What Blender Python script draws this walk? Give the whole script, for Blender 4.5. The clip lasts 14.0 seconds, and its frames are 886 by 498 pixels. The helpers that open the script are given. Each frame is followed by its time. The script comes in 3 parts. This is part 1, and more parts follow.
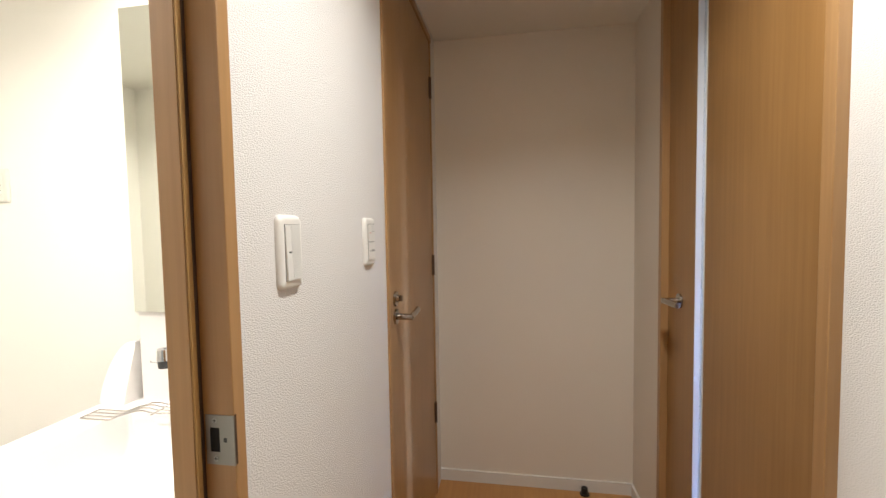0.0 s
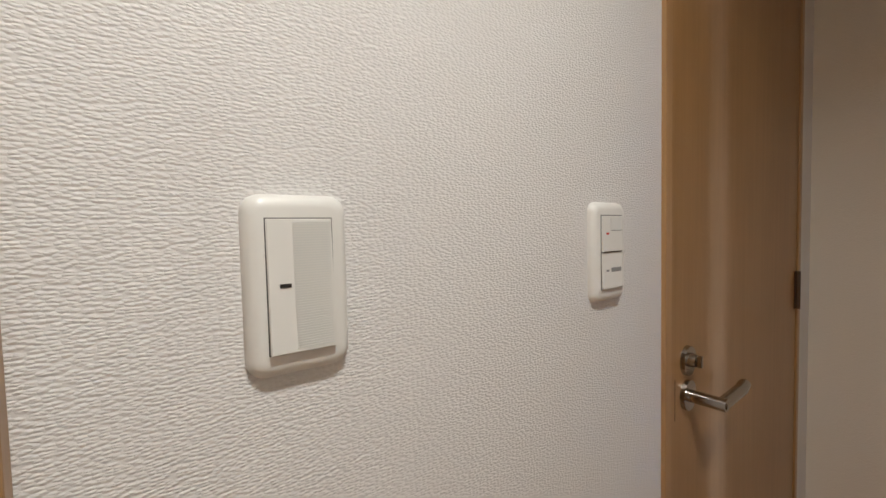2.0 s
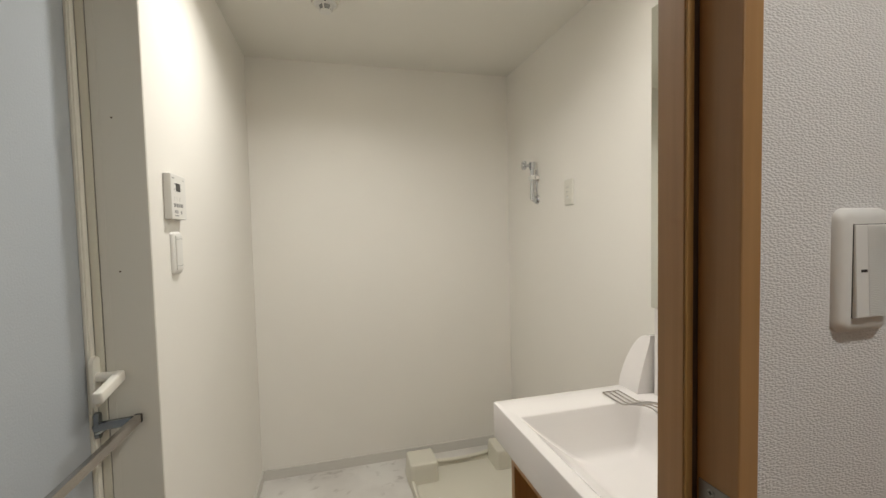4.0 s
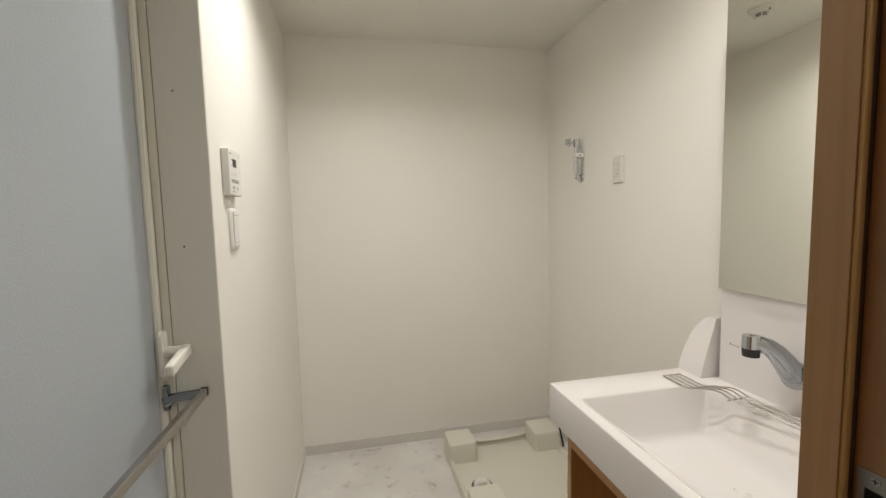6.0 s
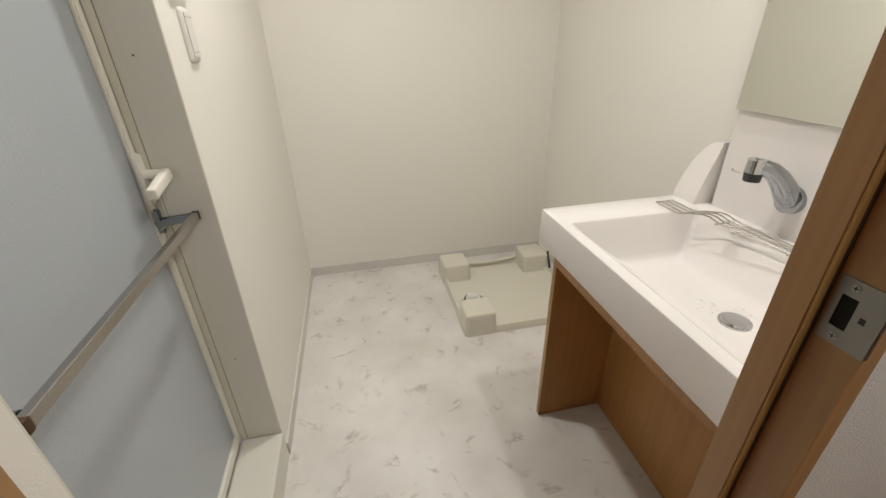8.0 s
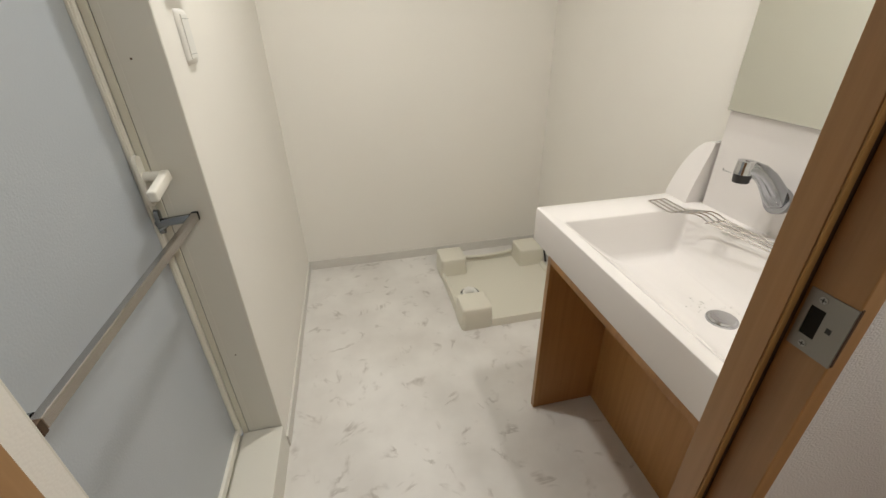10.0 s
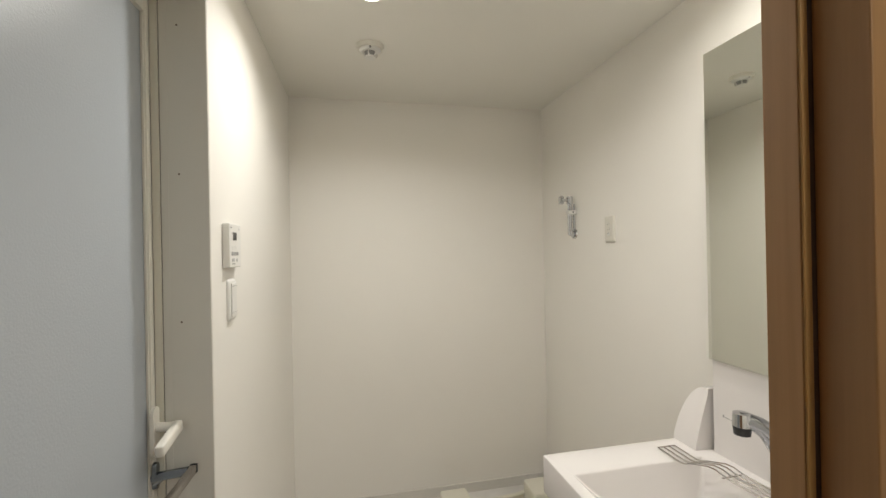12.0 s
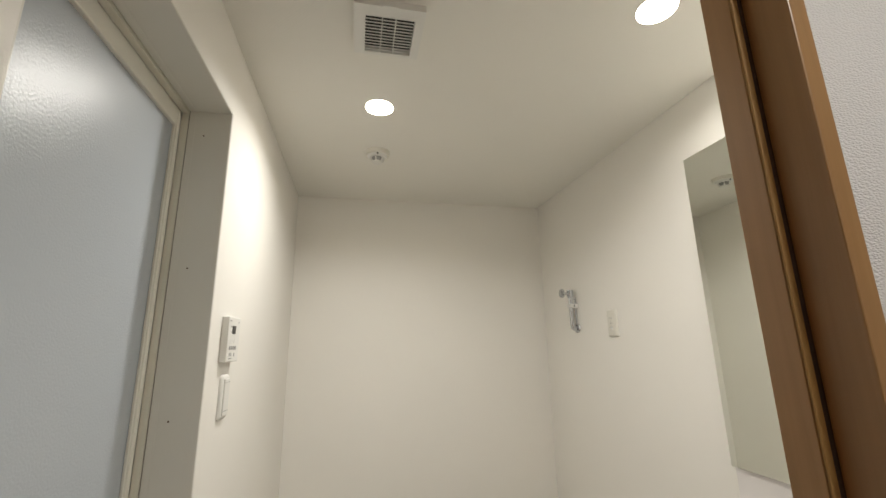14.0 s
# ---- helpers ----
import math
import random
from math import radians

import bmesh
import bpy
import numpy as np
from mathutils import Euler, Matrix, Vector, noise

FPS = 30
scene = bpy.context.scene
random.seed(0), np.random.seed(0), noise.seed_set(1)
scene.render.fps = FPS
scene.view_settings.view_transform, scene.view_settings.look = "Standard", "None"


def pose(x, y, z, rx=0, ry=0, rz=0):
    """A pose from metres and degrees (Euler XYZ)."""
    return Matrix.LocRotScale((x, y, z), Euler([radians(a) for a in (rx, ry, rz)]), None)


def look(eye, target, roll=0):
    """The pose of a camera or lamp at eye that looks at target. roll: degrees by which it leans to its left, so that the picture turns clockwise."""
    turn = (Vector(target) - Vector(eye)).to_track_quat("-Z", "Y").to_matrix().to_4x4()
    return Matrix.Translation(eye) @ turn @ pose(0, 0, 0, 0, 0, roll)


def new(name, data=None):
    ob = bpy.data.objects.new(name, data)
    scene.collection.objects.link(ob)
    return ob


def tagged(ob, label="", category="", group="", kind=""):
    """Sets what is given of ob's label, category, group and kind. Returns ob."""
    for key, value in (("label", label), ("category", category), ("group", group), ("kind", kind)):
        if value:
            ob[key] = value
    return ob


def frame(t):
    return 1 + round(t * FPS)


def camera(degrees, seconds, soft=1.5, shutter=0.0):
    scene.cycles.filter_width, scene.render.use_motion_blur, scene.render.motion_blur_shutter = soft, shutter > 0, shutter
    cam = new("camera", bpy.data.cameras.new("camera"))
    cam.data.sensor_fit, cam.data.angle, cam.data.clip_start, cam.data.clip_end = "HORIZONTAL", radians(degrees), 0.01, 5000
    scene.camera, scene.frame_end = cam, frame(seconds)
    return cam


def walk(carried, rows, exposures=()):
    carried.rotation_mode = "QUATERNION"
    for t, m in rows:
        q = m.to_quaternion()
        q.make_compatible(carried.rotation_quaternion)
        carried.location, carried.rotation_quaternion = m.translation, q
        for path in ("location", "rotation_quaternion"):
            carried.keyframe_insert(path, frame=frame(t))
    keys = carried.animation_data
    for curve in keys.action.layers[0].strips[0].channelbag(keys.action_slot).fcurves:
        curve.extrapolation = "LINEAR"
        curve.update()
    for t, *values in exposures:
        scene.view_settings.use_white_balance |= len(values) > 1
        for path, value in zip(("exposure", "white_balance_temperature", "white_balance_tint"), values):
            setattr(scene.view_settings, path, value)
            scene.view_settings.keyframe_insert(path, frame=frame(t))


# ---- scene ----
cam = camera(94.3, 14.0)
PATH = [
    (0, (-0.47, -0.389, 1.349), (1.499, -0.055, 1.246), -1.0),
    (0.5, (-0.174, -0.355, 1.345), (1.703, 0.328, 1.235), -1.1),
    (1, (0.019, -0.254, 1.333), (1.738, 0.762, 1.229), -1.3),
    (1.5, (0.079, -0.244, 1.341), (1.548, 1.109, 1.24), -1.2),
    (2, (0.097, -0.309, 1.348), (1.297, 1.289, 1.256), -1.3),
    (2.5, (0.028, -0.315, 1.343), (0.982, 1.44, 1.257), -1.3),
    (3, (-0.133, -0.333, 1.355), (0.613, 1.521, 1.276), -1.3),
    (3.5, (-0.28, -0.359, 1.369), (0.345, 1.539, 1.277), -1.3),
    (4, (-0.341, -0.309, 1.363), (0.165, 1.624, 1.27), -1.3),
    (4.2, (-0.352, -0.26, 1.351), (0.108, 1.694, 1.263), -1.4),
    (6.3, (-0.438, -0.251, 1.34), (-0.038, 1.697, 1.128), -1.4),
    (6.5, (-0.428, -0.246, 1.327), (-0.034, 1.699, 1.073), -1.5),
    (7, (-0.417, -0.224, 1.317), (-0.03, 1.686, 0.864), -1.6),
    (7.5, (-0.413, -0.219, 1.313), (-0.039, 1.624, 0.631), -1.5),
    (8, (-0.412, -0.216, 1.305), (-0.058, 1.521, 0.38), -1.4),
    (8.2, (-0.411, -0.214, 1.307), (-0.068, 1.474, 0.29), -1.7),
    (10.3, (-0.406, -0.231, 1.351), (-0.042, 1.498, 0.413), -1.2),
    (10.5, (-0.4, -0.237, 1.366), (-0.033, 1.539, 0.523), -1.2),
    (11, (-0.399, -0.251, 1.39), (-0.017, 1.627, 0.82), -1.3),
    (11.5, (-0.412, -0.267, 1.42), (-0.004, 1.67, 1.134), -1.1),
    (12, (-0.416, -0.284, 1.447), (-0.007, 1.674, 1.449), -1.1),
    (12.5, (-0.415, -0.291, 1.459), (-0.009, 1.651, 1.71), -1.0),
    (13, (-0.417, -0.296, 1.458), (-0.02, 1.618, 1.88), -0.9),
    (13.5, (-0.419, -0.295, 1.456), (-0.024, 1.603, 1.948), -0.9),
    (14, (-0.415, -0.297, 1.448), (-0.017, 1.612, 1.896), -1.0),
]
EXPOSURES = [(0.0, 1.25), (0.5, 1.15), (1.0, 0.9), (1.5, 0.78), (2.0, 0.72), (2.5, 0.56), (3.0, 0.28), (4.0, 0.0), (6.5, 0.03), (7.5, 0.16), (8.2, 0.2), (10.3, 0.16), (11.5, 0.05), (12.5, 0.02), (14.0, 0.0)]
walk(cam, [(t, look(eye, target, roll)) for t, eye, target, roll in PATH], EXPOSURES)

# ---- world and lights ----
world = bpy.data.worlds.new("world")
scene.world = world
world.use_nodes = True
world.node_tree.nodes["Background"].inputs["Color"].default_value = (0.55, 0.75, 1.0, 1)
world.node_tree.nodes["Background"].inputs["Strength"].default_value = 0.3

WARM = (0.945, 0.925, 0.885)
HALLC = (0.95, 0.95, 0.93)


def disc_light(name, x, y, z, power, size, color, spread=150):
    data = bpy.data.lights.new(name, "AREA")
    data.shape, data.size, data.energy, data.color = "DISK", size, power, color
    data.spread = radians(spread)
    ob = new(name, data)
    ob.location = (x, y, z)
    return ob


disc_light("washroom_lamp_light", -0.358, 1.078, 2.292, 7.2, 0.085, WARM, 150)
disc_light("basin_lamp_light", 0.336, 0.485, 2.292, 5.0, 0.075, WARM, 162)
disc_light("hall_lamp_light", 0.18, -0.58, 2.292, 4.95, 0.085, HALLC, 140)
sky_lamp = bpy.data.lights.new("window_daylight", "AREA")
sky_lamp.shape, sky_lamp.size, sky_lamp.size_y, sky_lamp.energy, sky_lamp.color = "RECTANGLE", 0.9, 1.7, 5, (0.50, 0.60, 1.0)
o = new("window_daylight", sky_lamp)
o.matrix_world = look((3.93, -2.9, 1.15), (1.0, -1.9, 1.15))


slit_lamp = bpy.data.lights.new("window_daylight_rear", "AREA")
slit_lamp.shape, slit_lamp.size, slit_lamp.size_y, slit_lamp.energy, slit_lamp.color = "RECTANGLE", 0.14, 0.8, 4.5, (0.30, 0.46, 1.0)
slit_lamp.spread = radians(50)
o = new("window_daylight_rear", slit_lamp)
o.matrix_world = look((0.845, -3.79, 0.86), (0.950, -1.0, 0.70))


# ---- materials ----
def material(name, color, rough=0.5, metal=0.0):
    m = bpy.data.materials.new(name)
    m.use_nodes = True
    b = m.node_tree.nodes["Principled BSDF"]
    b.inputs["Base Color"].default_value = (*color, 1)
    b.inputs["Roughness"].default_value = rough
    b.inputs["Metallic"].default_value = metal
    return m, m.node_tree, b


def node(nt, kind, **values):
    n = nt.nodes.new(kind)
    for k, v in values.items():
        n.inputs[k].default_value = v
    return n


def coords(nt, scale, space="Object"):
    tc = nt.nodes.new("ShaderNodeTexCoord")
    mp = node(nt, "ShaderNodeMapping", Scale=scale)
    nt.links.new(tc.outputs[space], mp.inputs["Vector"])
    return mp.outputs["Vector"]


def ramp(nt, fac, stops):
    r = nt.nodes.new("ShaderNodeValToRGB")
    r.color_ramp.elements[0].position, r.color_ramp.elements[0].color = stops[0][0], (*stops[0][1], 1)
    r.color_ramp.elements[1].position, r.color_ramp.elements[1].color = stops[-1][0], (*stops[-1][1], 1)
    for p, c in stops[1:-1]:
        r.color_ramp.elements.new(p).color = (*c, 1)
    nt.links.new(fac, r.inputs["Fac"])
    return r.outputs["Color"]


def bump(nt, b, height, strength, distance):
    n = node(nt, "ShaderNodeBump", Strength=strength, Distance=distance)
    nt.links.new(height, n.inputs["Height"])
    nt.links.new(n.outputs["Normal"], b.inputs["Normal"])
    return n


def wallpaper(name, color, rough, scale, strength, distance):
    """Vinyl wallpaper embossed with short level dashes."""
    m, nt, b = material(name, color, rough)
    tc = nt.nodes.new("ShaderNodeTexCoord")
    sep = nt.nodes.new("ShaderNodeSeparateXYZ")
    nt.links.new(tc.outputs["Object"], sep.inputs[0])
    along = nt.nodes.new("ShaderNodeMath")
    along.operation = "ADD"
    nt.links.new(sep.outputs["X"], along.inputs[0])
    nt.links.new(sep.outputs["Y"], along.inputs[1])
    comb = nt.nodes.new("ShaderNodeCombineXYZ")
    nt.links.new(along.outputs[0], comb.inputs["X"])
    nt.links.new(sep.outputs["Z"], comb.inputs["Y"])
    mp = node(nt, "ShaderNodeMapping", Scale=(scale[0], scale[2], 1))
    nt.links.new(comb.outputs[0], mp.inputs["Vector"])
    wob = node(nt, "ShaderNodeTexNoise", Scale=0.9, Detail=2.0)
    wob.noise_dimensions = "2D"
    nt.links.new(mp.outputs[0], wob.inputs["Vector"])
    add = nt.nodes.new("ShaderNodeVectorMath")
    add.operation = "MULTIPLY_ADD"
    add.inputs[1].default_value = (0.6, 0.35, 0.0)
    nt.links.new(wob.outputs["Color"], add.inputs[0])
    nt.links.new(mp.outputs[0], add.inputs[2])
    n1 = node(nt, "ShaderNodeTexVoronoi", Scale=1.0, Randomness=0.85)
    n1.voronoi_dimensions = "2D"
    nt.links.new(add.outputs[0], n1.inputs["Vector"])
    r = ramp(nt, n1.outputs["Distance"], [(0.10, (1, 1, 1)), (0.70, (0, 0, 0))])
    bump(nt, b, r, strength, distance)
    v2 = coords(nt, (1.3, 1.3, 1.3))
    n2 = node(nt, "ShaderNodeTexNoise", Scale=1.0, Detail=3.0)
    nt.links.new(v2, n2.inputs["Vector"])
    c = ramp(nt, n2.outputs["Fac"], [(0.3, tuple(0.97 * q for q in color)), (0.7, color)])
    nt.links.new(c, b.inputs["Base Color"])
    return m


def wood(name, dark, light, rough, across):
    """Pale straight-grained veneer; across: mapping scale, low along the grain."""
    m, nt, b = material(name, light, rough)
    v = coords(nt, across)
    n = node(nt, "ShaderNodeTexNoise", Scale=1.0, Detail=5.0, Roughness=0.6, Distortion=0.3)
    nt.links.new(v, n.inputs["Vector"])
    v2 = coords(nt, (3.0, 3.0, 2.0))
    n2 = node(nt, "ShaderNodeTexNoise", Scale=1.0, Detail=3.0)
    nt.links.new(v2, n2.inputs["Vector"])
    mix = nt.nodes.new("ShaderNodeMath")
    mix.operation = "ADD"
    nt.links.new(n.outputs["Fac"], mix.inputs[0])
    nt.links.new(n2.outputs["Fac"], mix.inputs[1])
    half = nt.nodes.new("ShaderNodeMath")
    half.operation = "MULTIPLY"
    half.inputs[1].default_value = 0.5
    nt.links.new(mix.outputs[0], half.inputs[0])
    c = ramp(nt, half.outputs[0], [(0.38, dark), (0.62, light)])
    nt.links.new(c, b.inputs["Base Color"])
    bump(nt, b, n.outputs["Fac"], 0.08, 0.001)
    return m


M_HALL = wallpaper("hall_wallpaper", (0.735, 0.722, 0.70), 0.62, (205, 205, 440), 1.0, 0.00052)
# Same white paper, its colour warmed to imitate warmer light at the hall end.
M_HALL_WARMLIT = wallpaper("hall_wallpaper_warm_lit", (0.77, 0.715, 0.63), 0.62, (160, 160, 560), 0.8, 0.0003)
M_WASH = wallpaper("washroom_wallpaper", (0.83, 0.806, 0.75), 0.6, (180, 180, 260), 0.35, 0.0004)
M_CEIL = wallpaper("ceiling_paper", (0.78, 0.76, 0.70), 0.65, (220, 220, 220), 0.3, 0.0004)
M_WOOD = wood("door_veneer", (0.275, 0.142, 0.046), (0.345, 0.186, 0.066), 0.30, (70, 70, 2.5))
M_FRAME = wood("frame_veneer", (0.335, 0.186, 0.077), (0.405, 0.236, 0.103), 0.35, (90, 90, 2.5))
M_STOP = wood("stop_veneer", (0.36, 0.20, 0.062), (0.43, 0.25, 0.085), 0.7, (90, 90, 2.5))
M_CAB = wood("cabinet_veneer", (0.36, 0.172, 0.050), (0.45, 0.230, 0.076), 0.45, (60, 60, 2.0))
M_WHITE = material("white_moulded_plastic", (0.73, 0.72, 0.68), 0.32)[0]
M_CREAM = material("cream_plastic", (0.68, 0.655, 0.56), 0.34)[0]
M_FRAMEP = material("ivory_coated_frame", (0.69, 0.67, 0.60), 0.36)[0]
M_LEAF = material("ivory_leaf_profile", (0.75, 0.73, 0.655), 0.33)[0]
M_PAN = material("ivory_pan_resin", (0.68, 0.655, 0.56), 0.4)[0]
M_BASIN = material("glossy_white_resin", (0.78, 0.75, 0.73), 0.08)[0]
M_CHROME = material("chrome", (0.58, 0.59, 0.61), 0.12, 1.0)[0]
M_SPOUT = material("soft_chrome", (0.36, 0.37, 0.39), 0.16, 1.0)[0]
M_SATIN = material("satin_nickel", (0.40, 0.37, 0.335), 0.20, 1.0)[0]
M_RACK = material("rack_wire_steel", (0.58, 0.55, 0.52), 0.2, 1.0)[0]
M_STEEL = material("brushed_steel", (0.45, 0.44, 0.42), 0.36, 1.0)[0]
M_STRIKE = material("dull_strike_steel", (0.34, 0.33, 0.30), 0.48, 1.0)[0]
M_DARK = material("black_plastic", (0.02, 0.02, 0.02), 0.4)[0]
M_GREY = material("grey_print", (0.28, 0.28, 0.27), 0.5)[0]
M_SWGREY = material("pale_grey_plastic", (0.69, 0.69, 0.66), 0.4)[0]
M_MIRROR = material("mirror_silver", (0.86, 0.88, 0.83), 0.015, 1.0)[0]
M_BRACK = material("dark_chrome", (0.27, 0.29, 0.31), 0.14, 1.0)[0]
M_HANDLE = material("ivory_handle_plastic", (0.80, 0.775, 0.70), 0.34)[0]
M_BAR = material("bar_steel", (0.45, 0.425, 0.405), 0.26, 1.0)[0]
M_SHADE = material("dark_brown_shade", (0.07, 0.04, 0.025), 0.7)[0]
M_HOLE = material("black_hole_shade", (0.004, 0.004, 0.004), 0.9)[0]
M_HINGE = material("bronze_hinge", (0.13, 0.085, 0.055), 0.45, 0.8)[0]
M_BASE = material("white_skirting", (0.74, 0.72, 0.68), 0.4)[0]
M_GAP = material("grey_vinyl_skirting", (0.64, 0.62, 0.575), 0.45)[0]
# Brown-grey fill that paints the shadow in the frame joints.
M_JOINT = material("joint_shadow_brown", (0.22, 0.20, 0.16), 0.6)[0]
M_GAPLINE = material("rocker_gap_shade", (0.045, 0.042, 0.038), 0.6)[0]
M_MIDGREY = material("mid_grey_plastic", (0.45, 0.45, 0.44), 0.45)[0]
M_RED = material("red_indicator", (0.5, 0.03, 0.02), 0.4)[0]


def frosted():
    m, nt, b = material("frosted_bath_panel", (0.42, 0.455, 0.49), 0.29)
    v = coords(nt, (210, 210, 210))
    n = node(nt, "ShaderNodeTexNoise", Scale=1.0, Detail=3.0)
    nt.links.new(v, n.inputs["Vector"])
    bump(nt, b, n.outputs["Fac"], 0.50, 0.0012)
    return m


def emitter(name, color, strength):
    m, nt, b = material(name, (0.8, 0.8, 0.8), 0.5)
    b.inputs["Emission Color"].default_value = (*color, 1)
    b.inputs["Emission Strength"].default_value = strength
    return m


def marble_vinyl():
    m, nt, b = material("marble_vinyl", (0.70, 0.68, 0.66), 0.38)
    v = coords(nt, (1, 1, 1))
    veins = node(nt, "ShaderNodeTexNoise", Scale=5.0, Detail=4.0, Roughness=0.55, Distortion=1.3)
    nt.links.new(v, veins.inputs["Vector"])
    line = ramp(nt, veins.outputs["Fac"], [(0.455, (0, 0, 0)), (0.495, (1, 1, 1)), (0.535, (0, 0, 0))])
    patch = node(nt, "ShaderNodeTexNoise", Scale=11.0, Detail=2.5)
    nt.links.new(v, patch.inputs["Vector"])
    keep = ramp(nt, patch.outputs["Fac"], [(0.53, (0, 0, 0)), (0.68, (0.8, 0.8, 0.8))])
    mul = nt.nodes.new("ShaderNodeMath")
    mul.operation = "MULTIPLY"
    nt.links.new(line, mul.inputs[0])
    nt.links.new(keep, mul.inputs[1])
    cloud = node(nt, "ShaderNodeTexNoise", Scale=3.5, Detail=4.0)
    nt.links.new(v, cloud.inputs["Vector"])
    base = ramp(nt, cloud.outputs["Fac"], [(0.35, (0.62, 0.595, 0.56)), (0.62, (0.73, 0.71, 0.675))])
    mix = nt.nodes.new("ShaderNodeMix")
    mix.data_type = "RGBA"
    nt.links.new(mul.outputs[0], mix.inputs["Factor"])
    nt.links.new(base, mix.inputs["A"])
    mix.inputs["B"].default_value = (0.38, 0.345, 0.31, 1)
    nt.links.new(mix.outputs["Result"], b.inputs["Base Color"])
    return m


M_FROST = frosted()
M_VINYL = marble_vinyl()
M_LAMP = emitter("lamp_diffuser", (1.0, 0.90, 0.74), 25.0)
M_SKY = emitter("window_sky", (0.12, 0.45, 1.0), 1.6)
M_FLOORW = wood("hall_floor_wood", (0.42, 0.20, 0.065), (0.50, 0.26, 0.09), 0.3, (2.5, 60, 60))
M_WATER = material("water_beads", (0.78, 0.76, 0.73), 0.06)[0]
M_GLASS, _nt, _b = material("slit_glass", (0.9, 0.95, 1.0), 0.12)
_b.inputs["Transmission Weight"].default_value = 1.0


# ---- mesh helpers ----
def part(name, bm, mat, parent=None, label="", kind=""):
    me = bpy.data.meshes.new(name)
    bm.to_mesh(me)
    bm.free()
    me.materials.append(mat)
    ob = new(name, me)
    if parent:
        ob.parent = parent
    tagged(ob, label=label, kind=kind)
    return ob


def group(name, label, category, at=(0, 0, 0), rz=0.0, grp=""):
    ob = new(name)
    ob.location = at
    ob.rotation_euler = (0, 0, radians(rz))
    ob.empty_display_size = 0.05
    return tagged(ob, label=label, category=category, group=grp)


def box(x0, y0, z0, x1, y1, z1, bevel=0.0, segments=2, bm=None):
    """A box from corner to corner, its edges rounded by bevel."""
    out = bm or bmesh.new()
    made = bmesh.ops.create_cube(out, size=1.0)["verts"]
    bmesh.ops.transform(out, matrix=Matrix.LocRotScale(((x0 + x1) / 2, (y0 + y1) / 2, (z0 + z1) / 2), None, (x1 - x0, y1 - y0, z1 - z0)), verts=made)
    if bevel:
        edges = list({e for v in made for e in v.link_edges})
        bmesh.ops.bevel(out, geom=edges, offset=bevel, segments=segments, profile=0.5, affect="EDGES")
    return out


def rod(a, b, r, r2=None, sides=24, bm=None):
    """A capped round bar from a to b."""
    out = bm or bmesh.new()
    a, b = Vector(a), Vector(b)
    rot = (b - a).to_track_quat("Z", "Y").to_matrix().to_4x4()
    bmesh.ops.create_cone(out, cap_ends=True, segments=sides, radius1=r, radius2=r if r2 is None else r2, depth=(b - a).length,
                          matrix=Matrix.Translation((a + b) / 2) @ rot)
    return out


def tube(points, r, sides=10, bm=None, flat=1.0):
    """A tube swept through points; flat squashes it across its second axis. r may be a list."""
    out = bm or bmesh.new()
    pts = [Vector(p) for p in points]
    rr = r if isinstance(r, (list, tuple)) else [r] * len(pts)
    rings, up = [], None
    for i, p in enumerate(pts):
        d = (pts[min(i + 1, len(pts) - 1)] - pts[max(i - 1, 0)]).normalized()
        if up is None:
            up = Vector((0, 0, 1)) if abs(d.z) < 0.9 else Vector((1, 0, 0))
        side = d.cross(up).normalized()
        up = side.cross(d).normalized()
        ring = [out.verts.new(p + (side * math.cos(q) + up * math.sin(q) * flat) * rr[i]) for q in [2 * math.pi * k / sides for k in range(sides)]]
        rings.append(ring)
    for a, b in zip(rings, rings[1:]):
        for k in range(sides):
            out.faces.new((a[k], a[(k + 1) % sides], b[(k + 1) % sides], b[k]))
    out.faces.new(list(reversed(rings[0])))
    out.faces.new(rings[-1])
    return out


def smooth(ob, angle=40):
    for p in ob.data.polygons:
        p.use_smooth = True
    me = ob.data
    bm = bmesh.new()
    bm.from_mesh(me)
    for e in bm.edges:
        e.smooth = len(e.link_faces) == 2 and e.calc_face_angle(0) < radians(angle)
    bm.to_mesh(me)
    bm.free()
    return ob


def arc(cx, cy, r, a0, a1, n):
    return [(cx + r * math.cos(radians(a0 + (a1 - a0) * i / n)), cy + r * math.sin(radians(a0 + (a1 - a0) * i / n))) for i in range(n + 1)]


def round_rect(w, h, r, n=6):
    out = []
    for cx, cy, a in ((w / 2 - r, h / 2 - r, 0), (-w / 2 + r, h / 2 - r, 90), (-w / 2 + r, -h / 2 + r, 180), (w / 2 - r, -h / 2 + r, 270)):
        out += arc(cx, cy, r, a, a + 90, n)
    return out


def loft(rings, cap0=True, cap1=True, bm=None):
    out = bm or bmesh.new()
    vs = [[out.verts.new(p) for p in ring] for ring in rings]
    n = len(vs[0])
    for a, b in zip(vs, vs[1:]):
        for k in range(n):
            out.faces.new((a[k], a[(k + 1) % n], b[(k + 1) % n], b[k]))
    if cap0:
        out.faces.new(list(reversed(vs[0])))
    if cap1:
        out.faces.new(vs[-1])
    return out


# ---- structure ----
CEIL = 2.30
XL, XR, YB = -0.773, 0.72, 2.09
YIN = 0.078
HY = -0.971
HX0, HX1 = -1.6, 1.645
JX = 0.008
DW = 0.745
DTOP = 2.24


def wall(name, *boxes, mat, label):
    bm = bmesh.new()
    for b in boxes:
        box(*b, bm=bm)
    return part(name, bm, mat, None, label, "structure")


